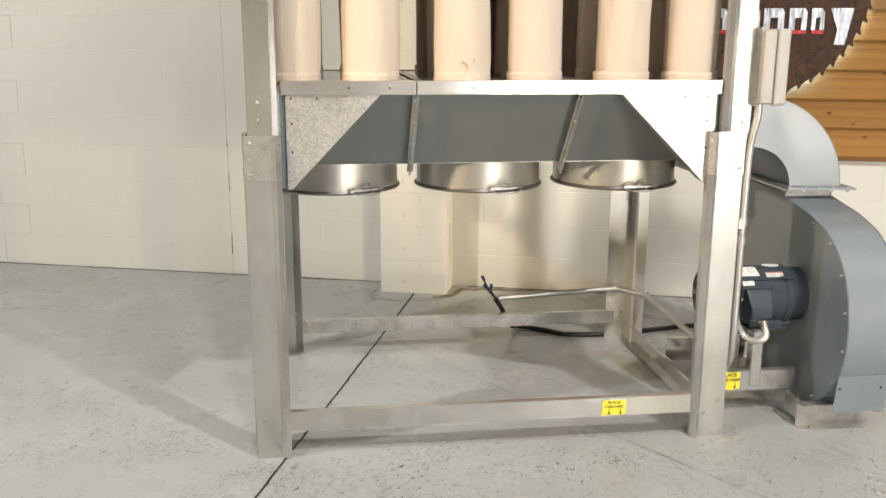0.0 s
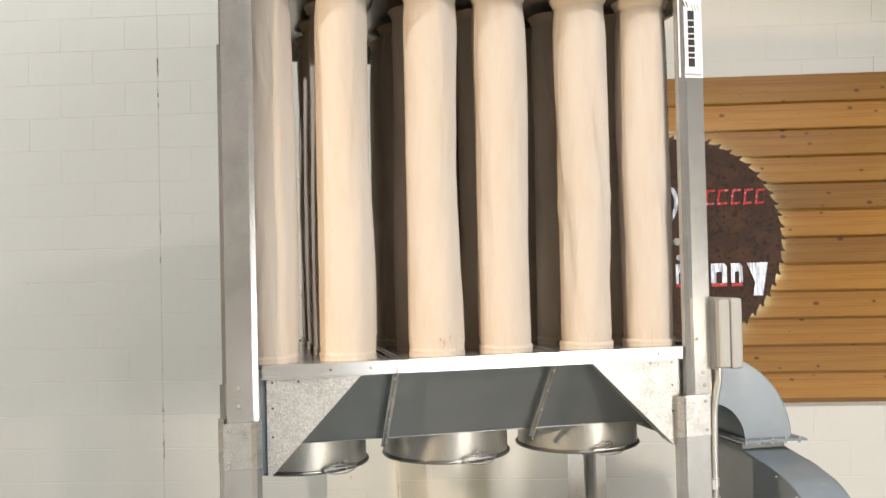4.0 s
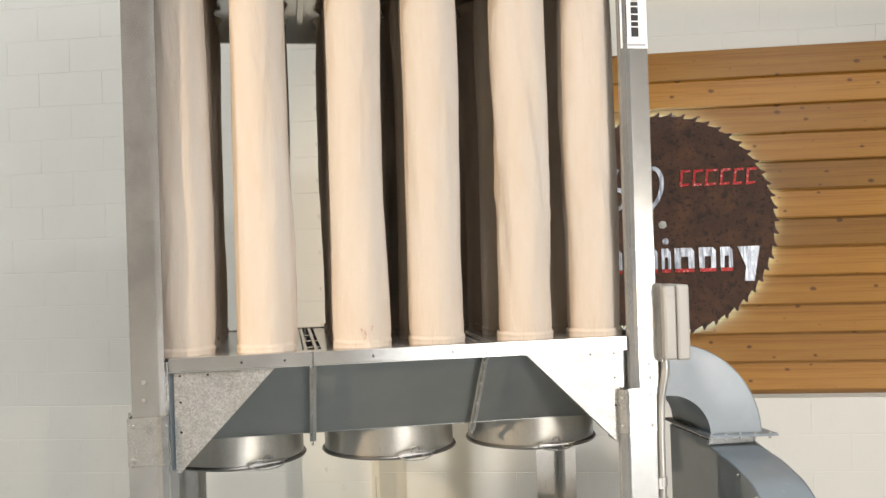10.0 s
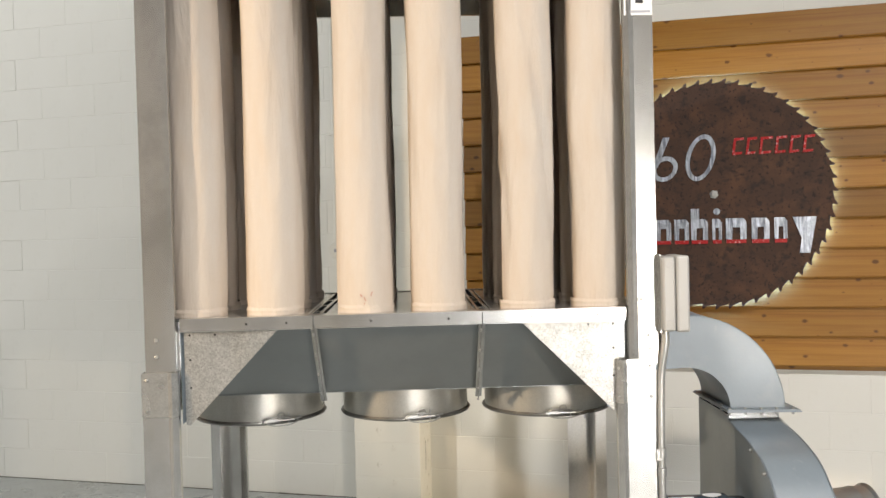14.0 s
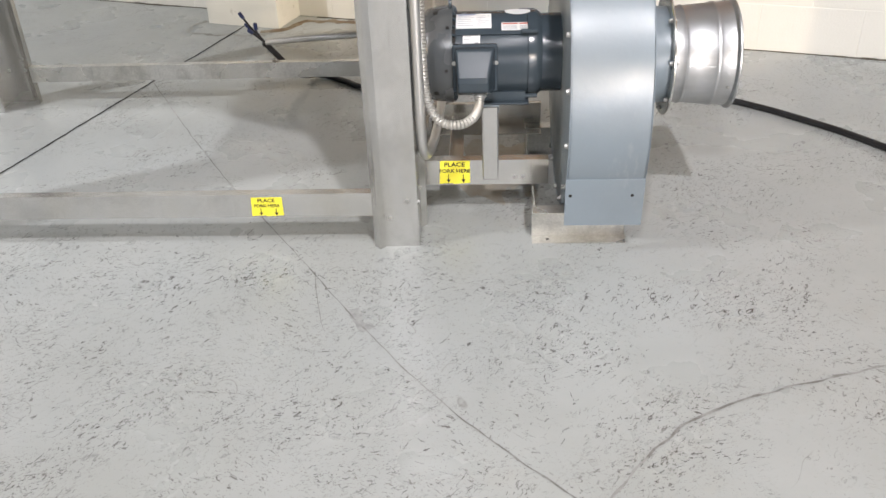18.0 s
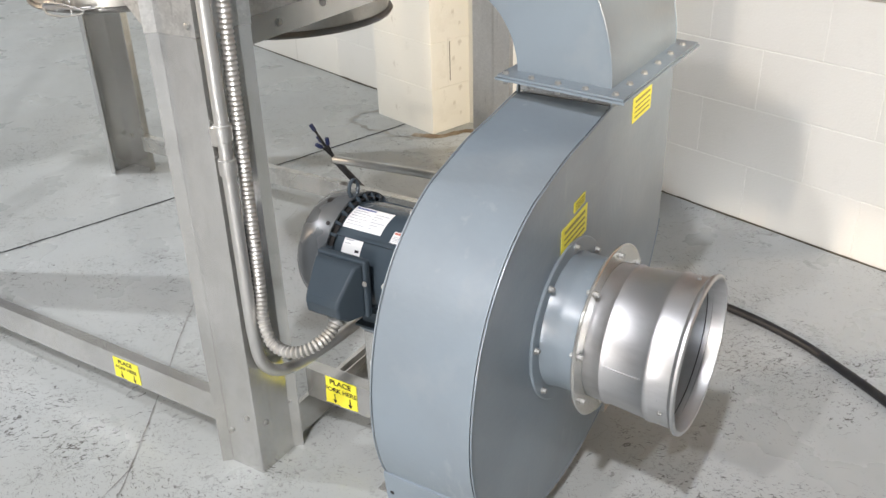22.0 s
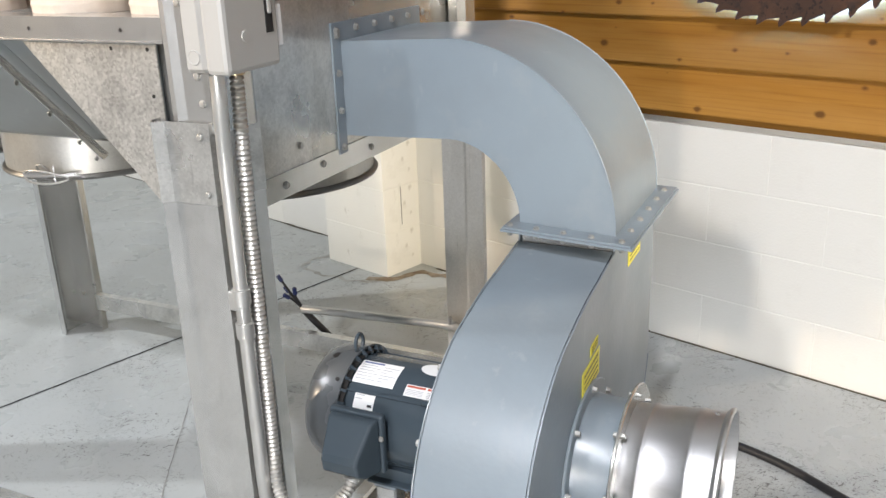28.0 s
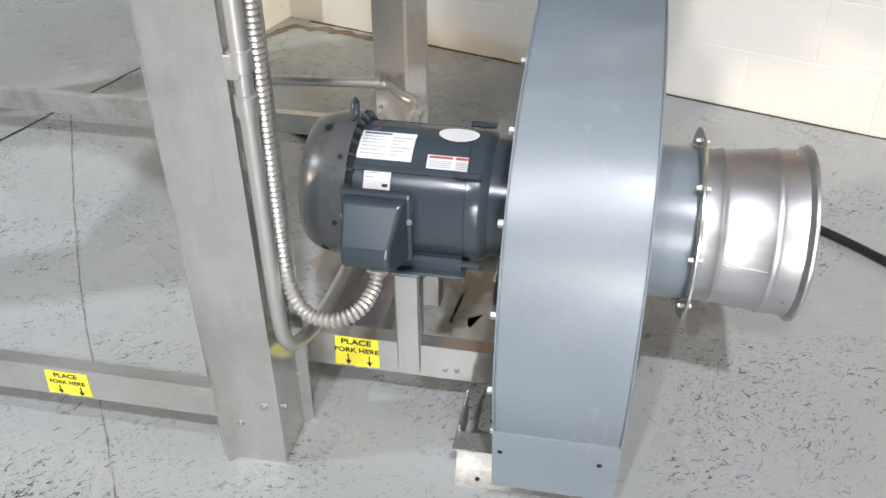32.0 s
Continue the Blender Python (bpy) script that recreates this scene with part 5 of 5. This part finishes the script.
for end in ((1.055, 1.20, 0.352), (1.070, 1.215, 0.305), (1.085, 1.19, 0.290), (1.10, 1.22, 0.300)):
    a = Vector((1.125, 1.225, 0.235))
    b = Vector(end)
    mid = (a + b) / 2 + Vector((-0.012, 0.0, 0.012))
    part("wire", Shape().tube(curve_points([a, mid, b], 6), 0.0045, 8), BLACK, cable)
    part("taped_end", Shape().rod(b - (b - mid).normalized() * 0.012, b + (b - mid).normalized() * 0.016, 0.008, 10), TAPE, cable, "dark blue taped wire end")
part("tie", Shape().lathe([(0.013, -0.006), (0.016, -0.004), (0.016, 0.004), (0.013, 0.006)], (1.13, 1.228, 0.228), (0.5, 0.3, -0.9), 14), BLACK, cable)

# ---- on the block wall: wooden boards, saw-blade sign, pipe, pilaster ----
EDGES = [0.894 + 0.1622 * k for k in range(13)]
panel = thing("wood_cladding", "varnished knotty cedar lap boards fixed on the block wall", "wood panel", m=WALL)
S0, S1 = 1.36, 5.6
for lo, hi in zip(EDGES, EDGES[1:]):
    tall = hi - lo
    o = [(-0.052, lo), (-0.055, lo + 0.006), (-0.030, hi + 0.004), (-0.014, hi + 0.004), (-0.014, lo)]
    part("board", Shape().prism([(p, q) for p, q in [(y, z - lo) for y, z in o]], "x", S0, S1), WOOD, panel, "", pose(0, 0, lo))
part("batten", Shape().box(S0 + 0.01, S1, -0.020, -0.003, 0.868, 0.889), WOOD, panel)

SIGN = WALL @ pose(2.800, -0.115, 1.850)
sign = thing("saw_blade_sign", "rusty round saw-blade sign with silver and red letters, backlit", "sign", m=SIGN)
teeth, ring = 56, []
for k in range(teeth):
    a0 = -2 * math.pi * k / teeth
    for f, r in ((0.0, 0.612), (0.35, 0.616), (0.66, 0.622), (0.86, 0.634), (1.0, 0.640), (1.04, 0.628), (0.995, 0.615)):
        a = a0 - 2 * math.pi / teeth * f
        ring.append((r * math.cos(a), r * math.sin(a)))
part("blade", Shape().prism(ring, "y", -0.003, 0.003), RUST, sign, "rusted steel blade with hooked teeth")


def oval(cx, cz, rx, rz, w, mat, lean=0.18):
    """A leaning ring, as of a rounded digit."""
    n, v = 40, []
    for y in (-0.012, -0.004):
        for q in (1.0, 1 - w):
            for k in range(n):
                a = 2 * math.pi * k / n
                qx, qz = rx * (q if w < 1 else 0) * math.cos(a), rz * (1 - (1 - q) * rx / rz) * math.sin(a)
                v.append((cx + qx + lean * qz, y, cz + qz))
    f = []
    for k in range(n):
        j = (k + 1) % n
        f += [(k, j, n + j, n + k), (2 * n + k, 3 * n + k, 3 * n + j, 2 * n + j), (k, 2 * n + k, 2 * n + j, j), (n + k, n + j, 3 * n + j, 3 * n + k)]
    return part("letter", Shape().add(v, f), mat, sign)


oval(-0.068, 0.205, 0.078, 0.128, 0.30, BRUSHED)
oval(-0.262, 0.150, 0.070, 0.070, 0.34, BRUSHED)
part("letter", Shape().slab([(-0.33, -0.004, 0.16), (-0.30, -0.004, 0.16), (-0.232, -0.004, 0.325), (-0.268, -0.004, 0.325)], (0, -0.008, 0)), BRUSHED, sign)
x = 0.098
for w in (0.052, 0.050, 0.062, 0.054, 0.050, 0.052):
    strokes = Shape().slab([(x, -0.004, 0.212), (x + 0.013, -0.004, 0.212), (x + 0.025, -0.004, 0.304), (x + 0.012, -0.004, 0.304)], (0, -0.008, 0))
    strokes.slab([(x + 0.012, -0.004, 0.212), (x + w, -0.004, 0.216), (x + w + 0.002, -0.004, 0.229), (x + 0.014, -0.004, 0.226)], (0, -0.008, 0))
    strokes.slab([(x + 0.022, -0.004, 0.290), (x + w + 0.01, -0.004, 0.293), (x + w + 0.012, -0.004, 0.306), (x + 0.024, -0.004, 0.304)], (0, -0.008, 0))
    part("letter", strokes, REDPLATE, sign, "red raised letter shape")
    x += w + 0.019
for x, w, up, low in ((-0.47, 0.14, 0.0, 0.0), (-0.318, 0.085, 0.0, 0.0), (-0.215, 0.078, 0.0, 0.0), (-0.125, 0.090, 0.058, 0.0), (-0.012, 0.050, 0.0, 0.0), (0.060, 0.108, 0.0, 0.0), (0.195, 0.092, 0.0, 0.0), (0.312, 0.066, 0.0, 0.0), (0.405, 0.122, 0.0, 1.0)):
    top = -0.135
    if low:
        shape = Shape().slab([(x, -0.004, top), (x + w, -0.004, top), (x + w * 0.72, -0.004, -0.33), (x + w * 0.28, -0.004, -0.33), (x + w * 0.38, -0.004, -0.25)], (0, -0.008, 0))
    else:
        b = w * 0.30
        shape = Shape().slab([(x, -0.004, -0.250), (x + b, -0.004, -0.252), (x + b * 1.1, -0.004, -0.185), (x + w - b, -0.004, -0.185), (x + w - b, -0.004, -0.252), (x + w, -0.004, -0.250), (x + w, -0.004, top - 0.02), (x + w - 0.015, -0.004, top), (x + w * 0.5, -0.004, top), (x + w * 0.5, -0.004, top + up), (x, -0.004, top + up)], (0, -0.008, 0))
        part("letter_foot", Shape().box(x + 0.002, x + w - 0.002, -0.0125, -0.004, -0.272, -0.2525), REDPLATE, sign)
    part("letter", shape, BRUSHED, sign, "brushed silver letter shape")
part("letter_dot", Shape().lathe([(0.0001, 0.009), (0.018, 0.009), (0.018, 0.004), (0.0001, 0.004)], (0.013, 0, -0.095), (0, -1, 0), 20), BRUSHED, sign)
part("hub_bolt", Shape().bolt((0, -0.003, 0), (0, -1, 0), 0.018, 0.014), BOLT, sign)
part("led_strip", Shape().lathe([(0.572, 0.0462), (0.606, 0.0462), (0.606, 0.0468), (0.572, 0.0468)], (0, 0, 0), (0, 1, 0), 72, False), LED, sign, "bluish white light strip behind the blade")
# unseen disc added so the strip lights only the boards
part("strip_light_blocker", Shape().lathe([(0.0001, 0.0445), (0.607, 0.0445), (0.607, 0.0458), (0.0001, 0.0458)], (0, 0, 0), (0, 1, 0), 72), DARK, sign)
part("stand_off", Shape().lathe([(0.05, 0.003), (0.05, 0.058), (0.0001, 0.058)], (0, 0, 0), (0, 1, 0), 20), STEEL, sign)

drop = thing("wall_conduit", "white painted conduit on the block wall with a round outlet box", "conduit", m=WALL)
part("conduit_tube", Shape().rod((0.520, -0.028, 1.60), (0.520, -0.028, 6.18), 0.014, 14), BLOCKPAINT, drop)
part("outlet_box", Shape().lathe([(0.0001, 0.045), (0.022, 0.045), (0.024, 0.040), (0.046, 0.040), (0.050, 0.034), (0.050, 0.0)], (0.520, -0.002, 1.575), (0, -1, 0), 32), BLOCKPAINT, drop)
part("outlet_hole", Shape().lathe([(0.0001, 0.0465), (0.012, 0.0465), (0.012, 0.045)], (0.520, -0.002, 1.575), (0, -1, 0), 16), GREYINK, drop)
for z in (2.3, 3.2, 4.0):
    part("clip", Shape().box(0.488, 0.552, -0.044, -0.012, z, z + 0.02, 0.003), BLOCKPAINT, drop)

# ---- blocks of the wall and pilaster ----
def block_mesh(length, deep):
    """A painted block: soft horizontal edges, fainter upright ones."""
    a, b, e = 0.0022, 0.0036, 0.0022
    front = [(a, b), (length - a, b), (length - a, COURSE - b), (a, COURSE - b)]
    back = [(0, 0), (length, 0), (length, COURSE), (0, COURSE)]
    v = [(x, 0.0, z) for x, z in front] + [(x, e, z) for x, z in back] + [(x, deep, z) for x, z in back]
    f = [(0, 1, 2, 3)] + [(i + 4 * l, (i + 1) % 4 + 4 * l, (i + 1) % 4 + 4 * l + 4, i + 4 * l + 4) for l in range(2) for i in range(4)]
    return Shape().add(v, f).mesh("block", BLOCKPAINT)


FULL, HALF = block_mesh(LENGTH, 0.02), block_mesh(LENGTH / 2, 0.02)
rest, near = Shape(), 0
for row in range(29):
    shift = (LENGTH / 2) * (row % 2)
    z = row * COURSE
    for k in range(-13, 14):
        s = -0.391 + shift + k * LENGTH
        if s > 6.5 or s < -6:
            continue
        mid = s + LENGTH / 2
        hidden = (s > S0 + 0.05 and 0.95 < z + COURSE and z + COURSE < 2.80)
        if hidden:
            continue
        if -1.95 < mid < 4.1 and near < 290 and z < 4.2:
            # the straight control joint runs up between two columns of blocks
            if row % 2 and k == -1:
                part("block", HALF, BLOCKPAINT, wall, "", pose(s, -0.0, z))
                part("block", HALF, BLOCKPAINT, wall, "", pose(s + LENGTH / 2, -0.0, z))
                near += 2
            else:
                part("block", FULL, BLOCKPAINT, wall, "", pose(s, 0.0, z + 0))
                near += 1
        else:
            g = 0.0012
            rest.box(s + g, s + LENGTH - g, 0.0, 0.02, z + g, z + COURSE - g)
tagged(part("far_blocks", rest, BLOCKPAINT, wall), kind="stuff")
part("control_joint", Shape().box(-0.3955, -0.3865, -0.0006, 0.004, 0, 6.2), material("joint_filler", (0.70, 0.685, 0.62), 0.8, 0.0, [(30, 0.55, 0.62, (0.10, 0.09, 0.07), 0.9, (1, 1, 0.3))]), wall, "rough filled joint running up the wall")

pilaster = solo("pilaster", Shape().box(0.690, 1.090, -0.222, -0.001, 0, 6.2), BLOCKPAINT, "painted block pilaster standing proud of the wall", "pilaster", "structure", m=WALL)
WEATHERED = material("weathered_block", (0.79, 0.77, 0.69), 0.6, 0.0, [(1.3, 0.45, 0.7, (0.75, 0.72, 0.63), 0.7, EVEN), (4.5, 0.56, 0.72, (0.58, 0.55, 0.46), 0.55, (1, 1, 1.6)), (16, 0.64, 0.74, (0.36, 0.31, 0.22), 0.6, (1, 1, 0.7)), (45, 0.66, 0.8, (0.66, 0.64, 0.57), 0.35, EVEN)], (110, 0.0012))
COL = Shape().box(0.6835, 1.0965, -0.230, 0.0, 0.0002, COURSE - 0.0002, 0.0018).mesh("block", WEATHERED)
for row in range(29):
    part("block", COL, WEATHERED, pilaster, "", pose(0, 0, row * COURSE))
slot = part("slotted_strip", Shape().box(1.0965, 1.0985, -0.133, -0.117, 0.215, 0.435, 0.0008), WEATHERED, pilaster, "painted-over slotted strip")
# narrow dark brown inset along the strip's edge
part("slot", Shape().box(1.0985, 1.0992, -0.1225, -0.1185, 0.235, 0.415), material("dark_slot", (0.16, 0.14, 0.10), 0.8), slot)


def on_floor(places):
    return [Vector((q, o, 0)) for q, o in places]


part("damp_stain", strip(on_floor([(0.66, -0.20), (0.62, -0.32), (0.74, -0.40), (0.98, -0.36), (1.14, -0.26)]), 0.022, 0.001, 0.9), material("damp_floor", (0.27, 0.265, 0.235), 0.5, 0.0, [(18, 0.4, 0.6, (0.40, 0.40, 0.37), 0.9, EVEN)]), pilaster, "greyish tide mark on the floor round the pilaster")
part("damp_stain", strip(on_floor([(1.02, -0.285), (1.13, -0.235), (1.17, -0.11), (1.30, -0.055), (1.48, -0.045), (1.66, -0.03)]), 0.045, 0.0014, 0.45), material("brown_damp", (0.20, 0.135, 0.070), 0.55, 0.0, [(14, 0.42, 0.6, (0.34, 0.30, 0.23), 0.85, EVEN), (30, 0.5, 0.65, (0.09, 0.055, 0.03), 0.7, EVEN)]), pilaster, "brown damp stain in the corner of wall and pilaster")
